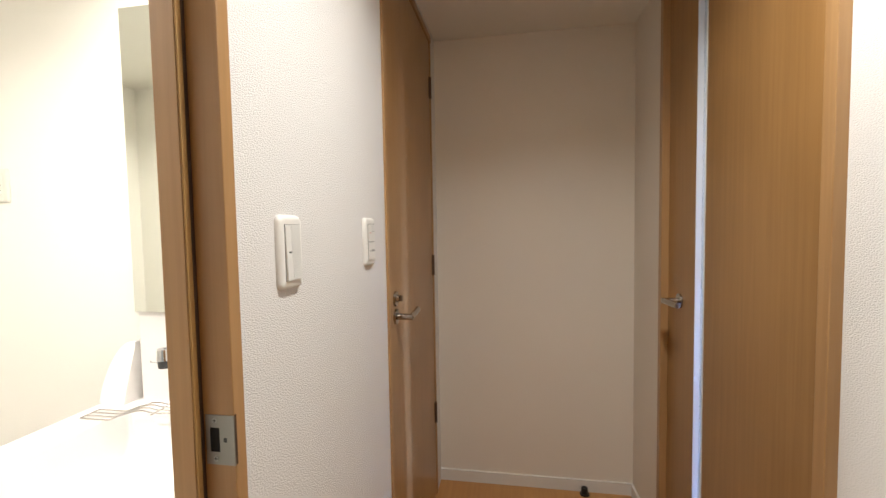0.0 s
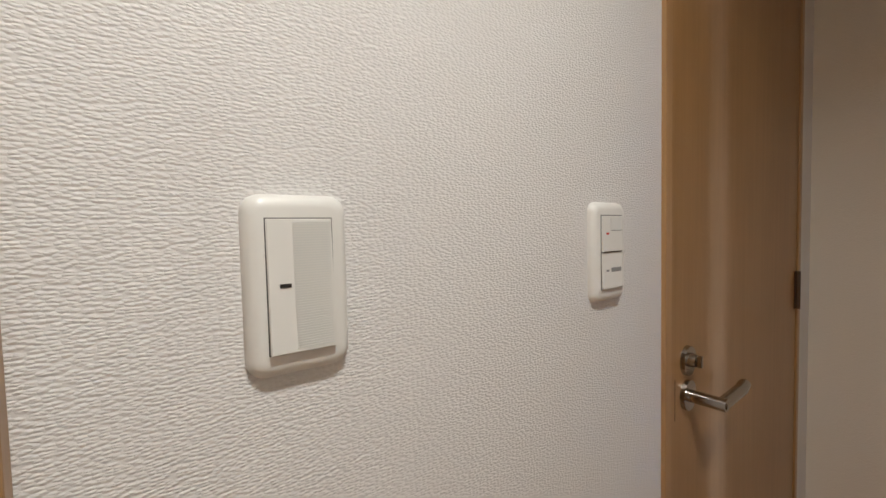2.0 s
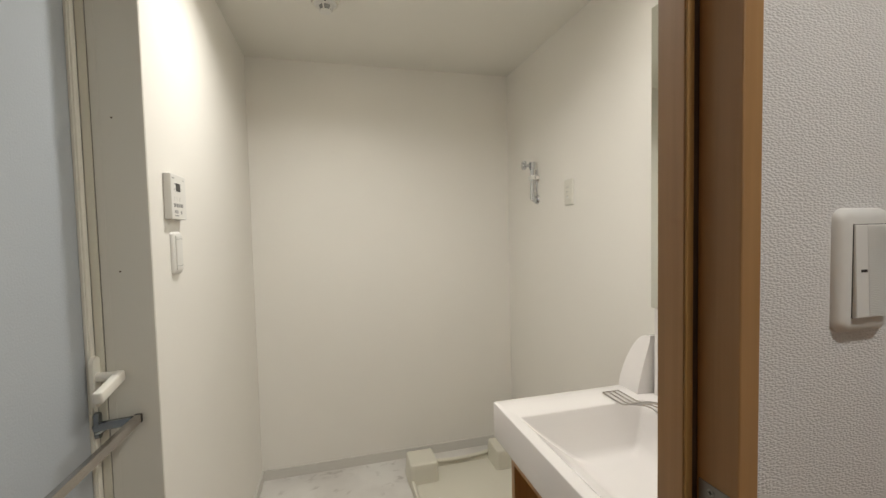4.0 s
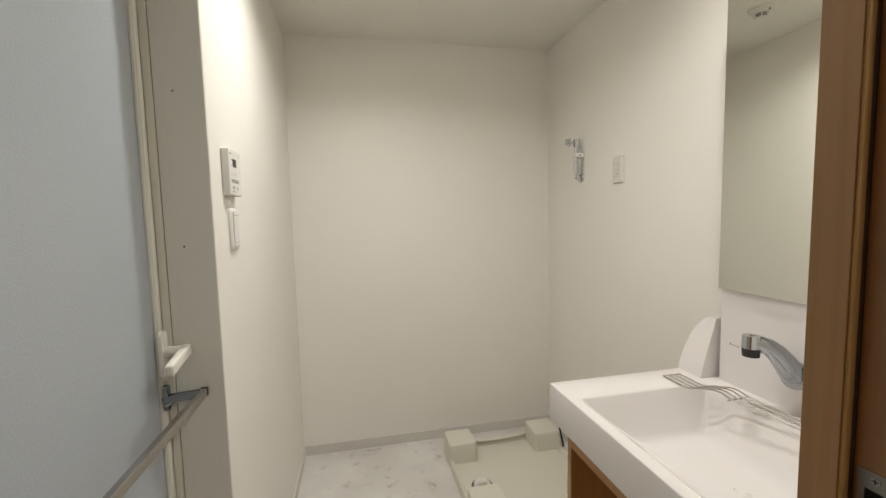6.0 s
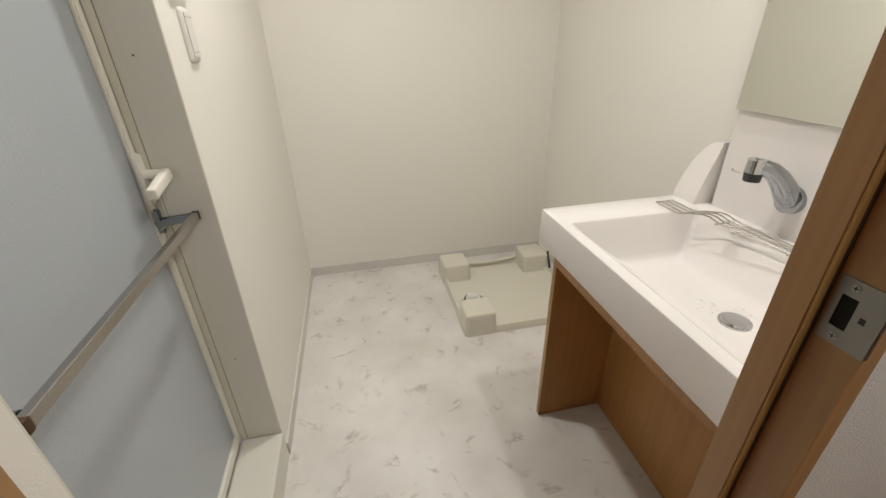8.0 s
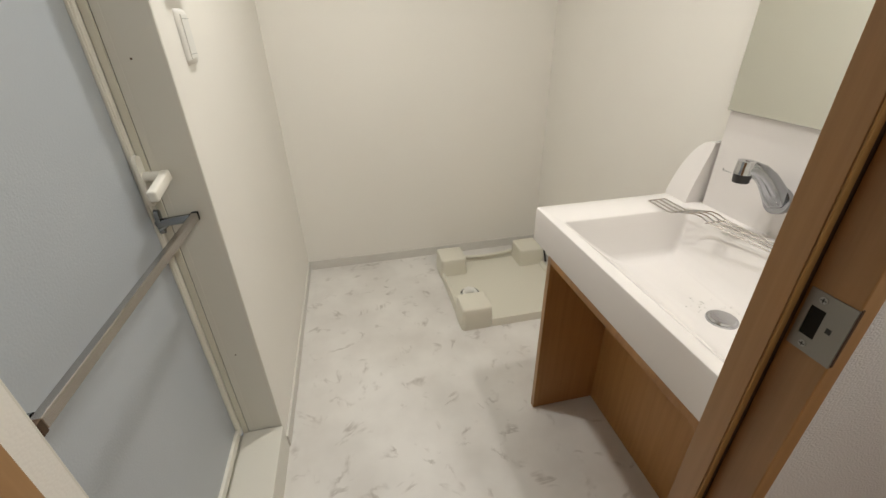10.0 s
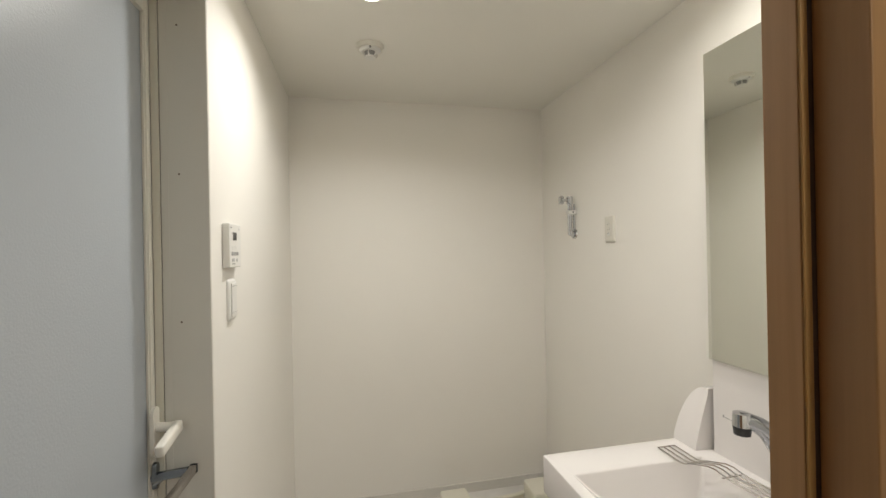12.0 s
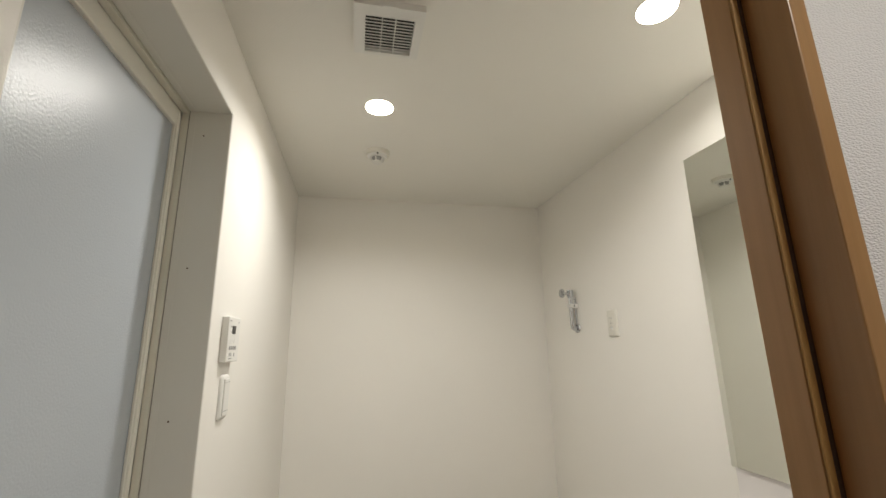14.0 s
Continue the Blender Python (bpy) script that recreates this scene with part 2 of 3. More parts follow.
T = 0.12
wall("wall_back", (XL - T, YB, 0, XR + T, YB + T, CEIL), mat=M_WASH, label="white papered back wall of the washroom")
wall("wall_right", (XR, YIN, 0, XR + T, YB, CEIL), mat=M_WASH, label="white papered wall behind the washbasin")
BY0, BY1, BZ = 0.150, 0.838, 2.085
wall("wall_left", (XL - T, BY1, 0, XL, YB, CEIL), (XL - T, YIN, BZ, XL, BY1, CEIL), (XL - T, YIN, 0, XL, BY0, BZ), mat=M_WASH,
     label="white papered wall with the bathroom doorway")
DX0 = JX - DW
FW = 0.022
PF = 0.015
for spans in (((HX0, 0, 0, DX0 - FW, YIN - 0.012, CEIL),), ((JX + FW, 0, 0, 0.757, YIN - 0.012, CEIL),), ((1.51 + FW, 0, 0, HX1, YIN - 0.012, CEIL),),
              ((DX0 - FW, 0, DTOP + FW, JX + FW, YIN - 0.012, CEIL),), ((0.757, 0, DTOP + FW, 1.51 + FW, YIN - 0.012, CEIL),)):
    wall("wall_hall", *spans, mat=M_HALL, label="white hallway wall in embossed vinyl wallpaper")
wall("wall_washroom_inner", (XL - T, YIN - 0.012, 0, DX0 - FW, YIN, CEIL), (JX + FW, YIN - 0.012, 0, XR + T, YIN, CEIL), (DX0 - FW, YIN - 0.012, DTOP + FW, JX + FW, YIN, CEIL),
     mat=M_WASH, label="white papered inner face of the doorway wall")
wall("wall_hall_end", (HX1, HY - T, 0, HX1 + T, YIN, CEIL), mat=M_HALL_WARMLIT, label="plain white end wall of the hallway")
D3A, D3B = 0.398, 1.215
wall("wall_hall_opposite", (HX0, HY - T, 0, D3A - FW, HY, CEIL), (D3A - FW, HY - T, DTOP + FW, D3B + FW, HY, CEIL), mat=M_HALL,
     label="white hallway wall beside the living room door")
# The warm tint on this wall and the end wall is painted light.
wall("wall_hall_corner", (D3B + FW, HY - T, 0, HX1, HY, CEIL), mat=M_HALL_WARMLIT, label="short white wall between the door and the hallway end, warm light put into its colour")
wall("wall_hall_start", (HX0 - T, HY - T, 0, HX0, YIN, CEIL), mat=M_HALL, label="plain white wall closing the hallway")
wall("ceiling", (HX0 - T, HY - T, CEIL, HX1 + T, YB + T, CEIL + 0.1), mat=M_CEIL, label="white papered ceiling")
wall("floor", (XL - 0.001, 0.05, -0.1, XR, YB, 0.0), mat=M_VINYL, label="pale grey marbled vinyl washroom floor")
wall("floor_hall", (HX0, HY - T, -0.1, HX1, 0.05, 0.0), mat=M_FLOORW, label="orange brown wooden hallway floor")
wall("wall_room_beyond", (-0.6, -3.9, 0, 0.7, -3.8, CEIL), (1.2, -3.9, 0, 4.1, -3.8, CEIL), (0.7, -3.9, 1.85, 1.2, -3.8, CEIL), (0.7, -3.9, 0, 1.2, -3.8, 0.45), (-0.7, -3.9, 0, -0.6, HY - T, CEIL), (4.0, -2.4, 0, 4.1, HY - T, CEIL), (4.0, -3.8, 0, 4.1, -3.4, CEIL),
     (4.0, -3.4, 0, 4.1, -2.4, 0.3), (4.0, -3.4, 2.0, 4.1, -2.4, CEIL), (HX1, HY - T, 0, 4.1, HY, CEIL), mat=M_WASH, label="plain pale walls of the room beyond the glazed door")
wall("ceiling_beyond", (-0.7, -3.9, CEIL, 4.1, HY - T, CEIL + 0.1), mat=M_CEIL, label="plain white ceiling of the room beyond")
wall("floor_beyond", (-0.7, -3.9, -0.1, 4.1, HY - T, 0), mat=M_FLOORW, label="orange brown wooden floor of the room beyond")
wall("backdrop", (4.6, -5.0, -0.2, 4.61, -1.0, 2.6), mat=M_SKY, label="bright blue daylight outside the window")
wall("window_1", (4.02, -3.4, 0.3, 4.07, -3.36, 2.0), (4.02, -2.44, 0.3, 4.07, -2.4, 2.0), (4.02, -3.36, 0.3, 4.07, -2.44, 0.34), (4.02, -3.36, 1.10, 4.07, -2.44, 1.14),
     (4.02, -3.36, 1.96, 4.07, -2.44, 2.0), mat=M_STEEL, label="grey metal window frame in bright daylight")
wall("wall_behind_rooms", (XR + T + 0.001, YIN, 0, 1.6, YIN + 0.1, CEIL), mat=M_WASH, label="plain wall behind the closed hallway door")
wall("skirting_washroom", (XL, YB - 0.008, 0, 0.72, YB, 0.055), (XL, BY1, 0, XL + 0.008, YB - 0.008, 0.055), mat=M_GAP, label="low pale grey vinyl skirting")
wall("baseboard", (HX1 - 0.010, HY, 0, HX1, 0, 0.06), (D3B + 0.04, HY, 0, HX1 - 0.01, HY + 0.010, 0.06), (0.036, -0.010, 0, 0.745, 0, 0.06), (HX0, HY, 0, D3A - 0.04, HY + 0.010, 0.06), mat=M_BASE, label="white skirting board round the hallway")


# ---- door frames ----
def frame_legs(g, x0, x1, ya, yb, w, top, mat=None):
    """Two jambs and a head between the depths ya and yb."""
    mat = mat or M_FRAME
    part("jamb", box(x0 - w, ya, 0, x0, yb, top, 0.0015), mat, g)
    part("jamb", box(x1, ya, 0, x1 + w, yb, top, 0.0015), mat, g)
    part("head", box(x0 - w, ya, top + 0.0005, x1 + w, yb, top + w, 0.0015), mat, g)


fr = tagged(group("door_frame_washroom", "brown wood veneer door frame of the washroom", "door frame"), kind="structure")
JF = JX + 0.008
frame_legs(fr, DX0, JF, -0.017, 0.0299, 0.0235, DTOP)
# Solid dark strip; its colour stands for the shade in the groove.
part("rebate", box(0.0100, 0.0302, 0, JF + 0.0145, 0.0313, DTOP), M_SHADE, fr, "dark brown strip painted as shade in the gap beside the seal")
part("seal", box(0.0010, 0.0286, 0, 0.0098, 0.0313, DTOP, 0.001), M_STOP, fr, "yellowish seal strip")
part("stop", box(0.0003, 0.0315, 0, JF + 0.0145, 0.0665, DTOP, 0.0008), M_FRAME, fr)
part("stop", box(DX0 - 0.0145, 0.0350, 0, DX0 + 0.008, 0.0755, DTOP, 0.0012), M_FRAME, fr)
part("stop", box(DX0 + 0.0085, 0.0350, DTOP - 0.012, JX - 0.0005, 0.0755, DTOP + 0.02, 0.0012), M_FRAME, fr)


def strike_plate(parent):
    g = new("strike_plate")
    g.parent = parent
    tagged(g, label="grey steel strike plate with two screws")
    x = JF - 0.0012
    bm = bmesh.new()
    y0, y1, z0, z1 = -0.0172, 0.0258, 1.032, 1.101
    hy0, hy1, hz0, hz1 = 0.0050, 0.0195, 1.0495, 1.0835
    for b in ((y0, z0, y1, hz0), (y0, hz1, y1, z1), (y0, hz0, hy0, hz1), (hy1, hz0, y1, hz1)):
        box(x, b[0], b[1], JF + 0.0008, b[2], b[3], bm=bm)
    bmesh.ops.remove_doubles(bm, verts=bm.verts, dist=1e-6)
    part("plate", bm, M_STRIKE, g)
    # Black blocks stand in for the darkness inside the latch and pin holes.
    part("latch_hole_shade", box(JF - 0.0006, hy0, hz0, JF + 0.0003, hy1, hz1), M_HOLE, g)
    part("pin_hole_shade", box(x - 0.0003, -0.0060, 1.064, JF, -0.0010, 1.0700), M_DARK, g)
    part("mortise_edge", box(JF + 0.0009, -0.0176, z0 + 0.001, JF + 0.0042, -0.0166, z1 + 0.001), M_SHADE, g, "dark cut edge beside the plate")
    for z in (1.0935, 1.0405):
        s = part("screw", rod((x - 0.0011, 0.0113, z), (x + 0.0004, 0.0113, z), 0.0036, sides=20), M_STEEL, g)
        bm = bmesh.new()
        box(x - 0.0014, 0.0087, z - 0.0005, x - 0.0010, 0.0139, z + 0.0005, bm=bm)
        box(x - 0.00135, 0.0108, z - 0.0026, x - 0.00095, 0.0118, z + 0.0026, bm=bm)
        part("slot", bm, M_DARK, s)


strike_plate(fr)

f2 = tagged(group("door_frame_hall", "pale brown wood veneer frame of the closed hallway door", "door frame"), kind="structure")
D2A, D2B = 0.779, 1.512
part("jamb", box(D2A - 0.022, -0.007, 0, D2A, 0.05, DTOP, 0.002), M_FRAME, f2)
part("jamb", box(D2B, -0.004, 0, D2B + FW, 0.05, DTOP, 0.002), M_FRAME, f2)
part("head", box(D2A - 0.022, -0.007, DTOP + 0.0005, D2B + FW, 0.05, DTOP + 0.03, 0.002), M_FRAME, f2)
f3 = tagged(group("door_frame_living_room", "brown wood veneer frame of the glazed living room door", "door frame"), kind="structure")
part("jamb", box(D3A - 0.031, HY - T, 0, D3A, HY + 0.022, DTOP, 0.002), M_FRAME, f3)
part("jamb", box(D3B, HY - T, 0, D3B + 0.030, HY + 0.022, DTOP, 0.002), M_FRAME, f3)
part("head", box(D3A - 0.031, HY - T, DTOP + 0.0005, D3B + 0.030, HY + 0.022, DTOP + 0.03, 0.002), M_FRAME, f3)


# ---- doors ----
def stadium(cx, z0, z1, r, n=10):
    """An upright oblong outline in x and z."""
    return arc(cx, z1 - r, r, 0, 180, n) + arc(cx, z0 + r, r, 180, 360, n)


def lever_set(parent, x, y, side, reach, z=1.055, thumb=True):
    """A lever with its rosette and a thumb turn, on a face that looks to side * y; the lever points by reach in x."""
    g = new("lever_handle")
    g.parent = parent
    tagged(g, label="satin nickel lever handle")
    y1 = y + side * 0.007
    part("rosette", loft([[(px, y, pz) for px, pz in stadium(x, z - 0.026, z + 0.026, 0.024)], [(px, y1, pz) for px, pz in stadium(x, z - 0.026, z + 0.026, 0.0225)]]), M_SATIN, g)
    smooth(part("spindle", rod((x, y1, z), (x, y + side * 0.062, z), 0.0108), M_SATIN, g))
    ye = y + side * 0.054
    pts = [(x - reach * 0.04, ye, z), (x + reach * 0.1, ye, z), (x + reach * 0.75, ye, z + 0.003), (x + reach, ye - side * 0.004, z + 0.004)]
    smooth(part("grip", tube(pts, [0.0100, 0.0104, 0.0104, 0.0098], 20), M_SATIN, g))
    if not thumb:
        return
    t = new("thumb_turn")
    t.parent = parent
    tagged(t, label="satin nickel thumb turn on an oblong plate")
    zc = z + 0.062
    part("plate", loft([[(px, y, pz) for px, pz in stadium(x, zc - 0.028, zc + 0.024, 0.0235)], [(px, y1, pz) for px, pz in stadium(x, zc - 0.027, zc + 0.023, 0.022)]]), M_SATIN, t)
    smooth(part("knob", rod((x, y1, zc), (x, y1 + side * 0.010, zc), 0.0125, 0.0105, 24), M_SATIN, t))
    part("grip_bar", box(x - 0.0035, min(y1 + side * 0.0102, y1 + side * 0.019), zc - 0.010, x + 0.0035, max(y1 + side * 0.0102, y1 + side * 0.019), zc + 0.010, 0.0015), M_SATIN, t)


def hinge(parent, x, y, z):
    h = new("hinge")
    h.parent = parent
    tagged(h, label="dark bronze door hinge")
    smooth(part("knuckle", rod((x, y, z - 0.05), (x, y, z + 0.05), 0.0065, sides=16), M_HINGE, h))
    part("leaf_plate", box(x - 0.012, y + 0.003, z - 0.05, x + 0.012, y + 0.0055, z + 0.05), M_HINGE, h)


def plain_door(name, label, width, at, rz, hinged_at_far_end):
    """A flush veneered door; its face lies in y = 0 and looks to -y."""
    d = group(name, label, "door", at, rz)
    part("leaf", box(0, 0, 0.008, width, 0.033, DTOP - 0.004, 0.0015), M_WOOD, d)
    hx, lx, reach = (width, 0.066, 0.115) if hinged_at_far_end else (0, width - 0.061, -0.115)
    lever_set(d, lx, 0, -1, reach)
    part("latch_line", box(lx - 0.043 if hinged_at_far_end else lx + 0.042, -0.0006, 1.020, lx - 0.042 if hinged_at_far_end else lx + 0.043, 0.001, 1.090), M_SHADE, d, "thin dark line beside the lever")
    part("latch_face", box(-0.001 if hinged_at_far_end else width - 0.001, 0.008, 0.98, 0.0015 if hinged_at_far_end else width + 0.001, 0.026, 1.13), M_STEEL, d, "steel latch face plate")
    return d


hd = plain_door("hall_door", "closed flush door in pale brown wood veneer with a lever handle", D2B - D2A - 0.004, (D2A + 0.002, 0.0, 0), 0, True)
for hz in (2.02, 1.168, 0.43):
    hinge(hd, D2B - D2A - 0.012, -0.005, hz)
wd = plain_door("washroom_door", "open flush door in pale brown wood veneer beside the washroom doorway", DW - 0.004, (DX0 + 0.001, -0.023, 0), -97, False)
for hz in (2.02, 1.168, 0.43):
    hinge(wd, 0.006, -0.005, hz)

ld = group("living_room_door", "closed brown veneer door with a narrow upright glass slit", "door", (0, 0, 0))
SX0, SX1, SZ0, SZ1, LY = 0.915, 0.980, 0.20, 2.055, HY - 0.004
bm = bmesh.new()
for b in ((D3A + 0.002, 0.008, SX0, DTOP - 0.004), (SX1, 0.008, D3B - 0.002, DTOP - 0.004), (SX0, 0.008, SX1, SZ0), (SX0, SZ1, SX1, DTOP - 0.004)):
    box(b[0], LY - 0.034, b[1], b[2], LY, b[3], bm=bm)
bmesh.ops.remove_doubles(bm, verts=bm.verts, dist=1e-5)
part("leaf", bm, M_WOOD, ld)
bm = bmesh.new()
for b in ((SX0, SZ0, SX0 + 0.004, SZ1), (SX1 - 0.004, SZ0, SX1, SZ1), (SX0 + 0.004, SZ0, SX1 - 0.004, SZ0 + 0.006), (SX0 + 0.004, SZ1 - 0.006, SX1 - 0.004, SZ1)):
    box(b[0], LY - 0.036, b[1], b[2], LY + 0.002, b[3], bm=bm)
part("glazing_bead", bm, M_SWGREY, ld, "pale grey bead round the slit")
part("pane", box(SX0 + 0.004, LY - 0.020, SZ0 + 0.006, SX1 - 0.004, LY - 0.015, SZ1 - 0.006), M_GLASS, ld, "narrow clear glass pane").visible_shadow = False
lever_set(ld, 1.098, LY, 1, -0.115, 1.075, False)

bst = group("door_stop", "small black door stop on the wooden hallway floor", "door stop", (1.615, -0.735, 0))
smooth(part("base", rod((0, 0, 0), (0, 0, 0.008), 0.024, 0.022, 28), M_DARK, bst))
smooth(part("post", rod((0, 0, 0.008), (0, 0, 0.034), 0.017, 0.015, 28), M_DARK, bst))


# ---- wall switches ----
def cover_plate(w, h, d, mat, parent, r=0.011, name="plate"):
    """A plate with rounded corners and sloping rim, its back at y = 0, its face at y = -d."""
    rings = []
    for s, y in ((0.0, 0.0), (0.0, -d * 0.25), (0.0018, -d * 0.62), (0.005, -d * 0.90), (0.0095, -d)):
        rings.append([(px, y, pz) for px, pz in round_rect(w - 2 * s, h - 2 * s, max(r - s * 0.5, 0.003), 5)])
    return smooth(part(name, loft([list(reversed(q)) for q in rings]), mat, parent), 60)


def rocker(x0, z0, x1, z1, face, lift, parent, label=""):
    """A rocker whose lower end stands proud by lift."""
    bm = bmesh.new()
    a = [(x0, 0, z0), (x1, 0, z0), (x1, 0, z1), (x0, 0, z1)]
    b = [(x0, face - lift, z0), (x1, face - lift, z0), (x1, face, z1), (x0, face, z1)]
    loft([a, b], bm=bm)
    bmesh.ops.bevel(bm, geom=[e for e in bm.edges if all(v.co.y < -0.004 for v in e.verts)], offset=0.0006, segments=2, affect="EDGES")
    return part("rocker", bm, M_WHITE, parent, label)


def switch_surround(g):
    cover_plate(0.0755, 0.1300, 0.0105, M_WHITE, g, 0.013)
    # Dark sheet under the rocker; its rim draws the gap's shade.
    part("gap_shade", box(-0.0241, -0.0112, -0.0483, 0.0241, -0.0095, 0.0483), M_GAPLINE, g, "dark sheet painted as the shade in the gap round the rocker")


s1 = group("light_switch", "white light switch with one wide rocker and a ribbed grip", "light switch", (0.1925, 0, 1.3110))
switch_surround(s1)
rk = rocker(-0.0235, -0.0476, 0.0235, 0.0476, -0.0118, 0.0035, s1)
bm = bmesh.new()
for i in range(50):
    z = -0.0448 + i * 0.00182
    y = -0.0118 - 0.0035 * (0.0474 - z) / 0.0948
    box(-0.0056, y - 0.00045, z, 0.0212, y + 0.0004, z + 0.00095, bm=bm)
part("ribs", bm, M_SWGREY, rk, "fine pale grey grip ribs")
part("indicator", box(-0.0160, -0.0141, -0.0010, -0.0080, -0.0130, 0.0018), M_DARK, rk, "small black indicator window")

s2 = group("light_switch", "white light switch with two rockers and a red indicator", "light switch", (0.5975, 0, 1.3145))
switch_surround(s2)
for z0, z1, col in ((0.0008, 0.0474, M_RED), (-0.0474, -0.0008, M_GREY)):
    r2 = rocker(-0.0235, z0, 0.0235, z1, -0.0118, 0.0022, s2)
    zm = (z0 + z1) / 2
    part("indicator", box(-0.0150, -0.01325, zm - 0.0012, -0.0090, -0.0127, zm + 0.0014), col, r2)
    if col is M_RED:
        part("ribs", box(-0.0040, -0.0129, zm + 0.0045, 0.0195, -0.0115, z1 - 0.003), M_SWGREY, r2, "pale grey grip field")
        part("name_card_edge", box(-0.0040, -0.0132, zm + 0.0035, 0.0215, -0.0125, zm + 0.0044), M_GREY, r2)
    else:
        part("name_card", box(-0.0035, -0.0132, zm - 0.0022, 0.0195, -0.0126, zm + 0.0035), M_GREY, r2, "small grey printed mark")


# ---- washroom: bathroom door ----
def bath_door():
    g = group("bathroom_door", "ivory framed bathroom door with a frosted panel and a steel towel bar", "door")
    f = tagged(group("door_frame_bathroom", "ivory coated metal frame lining the bathroom doorway", "door frame"), kind="structure")
    xo, xi = XL - 0.0008, -0.8795
    part("side_lining", box(xi, BY1 - 0.004, 0.12, xo, BY1 + 0.002, BZ, 0.0006), M_FRAMEP, f)
    part("side_lining", box(xi, BY0 - 0.002, 0.12, xo, BY0 + 0.004, BZ, 0.0006), M_FRAMEP, f)
    part("head_lining", box(xi, BY0 + 0.0042, BZ - 0.004, xo, BY1 - 0.0042, BZ + 0.002, 0.0006), M_FRAMEP, f)
    part("side_lip", box(xi, BY1 - 0.0052, 0.12, -0.8635, BY1 - 0.0043, BZ - 0.0045, 0.0003), M_FRAMEP, f)
    part("head_lip", box(xi, BY0 + 0.0045, BZ - 0.0054, -0.8635, BY1 - 0.0055, BZ - 0.0043, 0.0003), M_FRAMEP, f)
    part("side_gap", box(xi - 0.0022, BY1 - 0.0032, 0.12, xi - 0.0002, BY1 + 0.002, BZ), M_JOINT, f, "dark joint")
    part("head_gap", box(xi - 0.0035, BY0, BZ - 0.002, xi - 0.0002, BY1 - 0.002, BZ + 0.002), M_JOINT, f, "dark joint")
    x2, x3 = xi - 0.0024, xi - 0.0190
    part("side_profile", box(x3, BY1 - 0.008, 0.10, x2, BY1 + 0.002, BZ, 0.001), M_CREAM, f)
    part("side_profile", box(x3, BY0 - 0.002, 0.10, x2, BY0 + 0.008, BZ, 0.001), M_CREAM, f)
    part("head_profile", box(x3, BY0 + 0.0085, BZ - 0.0138, x2, BY1 - 0.0085, BZ, 0.001), M_CREAM, f)
    part("sill", box(-0.900, BY0 + 0.005, 0.0, XL + 0.004, BY1 - 0.005, 0.118, 0.002), M_FRAMEP, f)
    part("sill_cover", box(-0.958, BY0, 0.0, -0.9002, BY1, 0.100), M_CREAM, f)
    for x in (-0.915, -0.928):
        part("track", box(x - 0.002, BY0 + 0.005, 0.100, x + 0.002, BY1 - 0.005, 0.112, 0.0005), M_FRAMEP, f)
    part("track", box(-0.953, BY0 + 0.004, 0.100, -0.945, BY1 - 0.004, 0.128, 0.001), M_WHITE, f, "white sill upstand")
    for z in (0.46, 1.281, 1.644, 2.01):
        part("screw", rod((-0.840, BY1 - 0.0052, z), (-0.840, BY1 - 0.0035, z), 0.0022, sides=12), M_HINGE, f)
    part("corner_bracket", box(-0.871, BY1 - 0.0048, BZ - 0.030, -0.869, BY1 - 0.0036, BZ - 0.004), M_HINGE, f)
    # leaf
    ya, yb, za, zb = BY0 + 0.010, BY1 - 0.0065, 0.132, BZ - 0.012
    xf, xb, w = -0.8990, -0.925, 0.0190
    part("stile", box(xb, yb - w, za, xf, yb, zb, 0.003), M_LEAF, g)
    part("stile", box(xb, ya, za, xf, ya + w, zb, 0.003), M_LEAF, g)
    part("rail", box(xb, ya + w + 0.0005, zb - 0.049, xf, yb - w - 0.0005, zb, 0.003), M_LEAF, g)
    part("rail", box(xb, ya + w + 0.0005, za, xf, yb - w - 0.0005, za + 0.03, 0.003), M_LEAF, g)
    part("panel", box(-0.918, ya + w - 0.004, za + 0.026, -0.9095, yb - w + 0.004, zb - 0.045), M_FROST, g, "frosted translucent grey panel")
    part("panel_bead", box(-0.909, yb - w - 0.0045, za + 0.03, -0.9025, yb - w - 0.0001, zb - 0.0492, 0.001), M_LEAF, g)
    # handle
    hy, hz = yb - 0.015, 1.030
    h = new("handle")
    h.parent = g
    tagged(h, label="ivory plastic lever handle")
    outline = [(hy + a, b) for a, b in stadium(0, hz - 0.066, hz + 0.056, 0.0172)]
    part("plate", loft([[(xf, a, b) for a, b in outline], [(xf + 0.008, hy + (a - hy) * 0.94, hz + (b - hz) * 0.985) for a, b in outline]]), M_HANDLE, h)
    smooth(part("neck", rod((xf + 0.007, hy, hz + 0.006), (xf + 0.055, hy - 0.002, hz + 0.006), 0.0115, 0.0100, 20), M_HANDLE, h))
    bm = box(-0.0095, -0.098, -0.0135, 0.0095, 0.009, 0.0135, 0.005, 3)
    bmesh.ops.transform(bm, matrix=pose(xf + 0.053, hy - 0.002, hz + 0.004, 10, 0, 0), verts=bm.verts)
    smooth(part("grip", bm, M_HANDLE, h))
    # towel bar
    tb = new("towel_bar")
    tb.parent = g
    tagged(tb, label="square chromed towel bar on two brackets")
    x, z = -0.8235, 0.924
    part("bar", box(x, 0.201, z - 0.010, x + 0.014, 0.822, z + 0.010, 0.0015), M_BAR, tb)
    part("end_cap", box(x - 0.001, 0.190, z - 0.011, x + 0.015, 0.2008, z + 0.011, 0.0015), M_HINGE, tb, "brown plastic end cap")
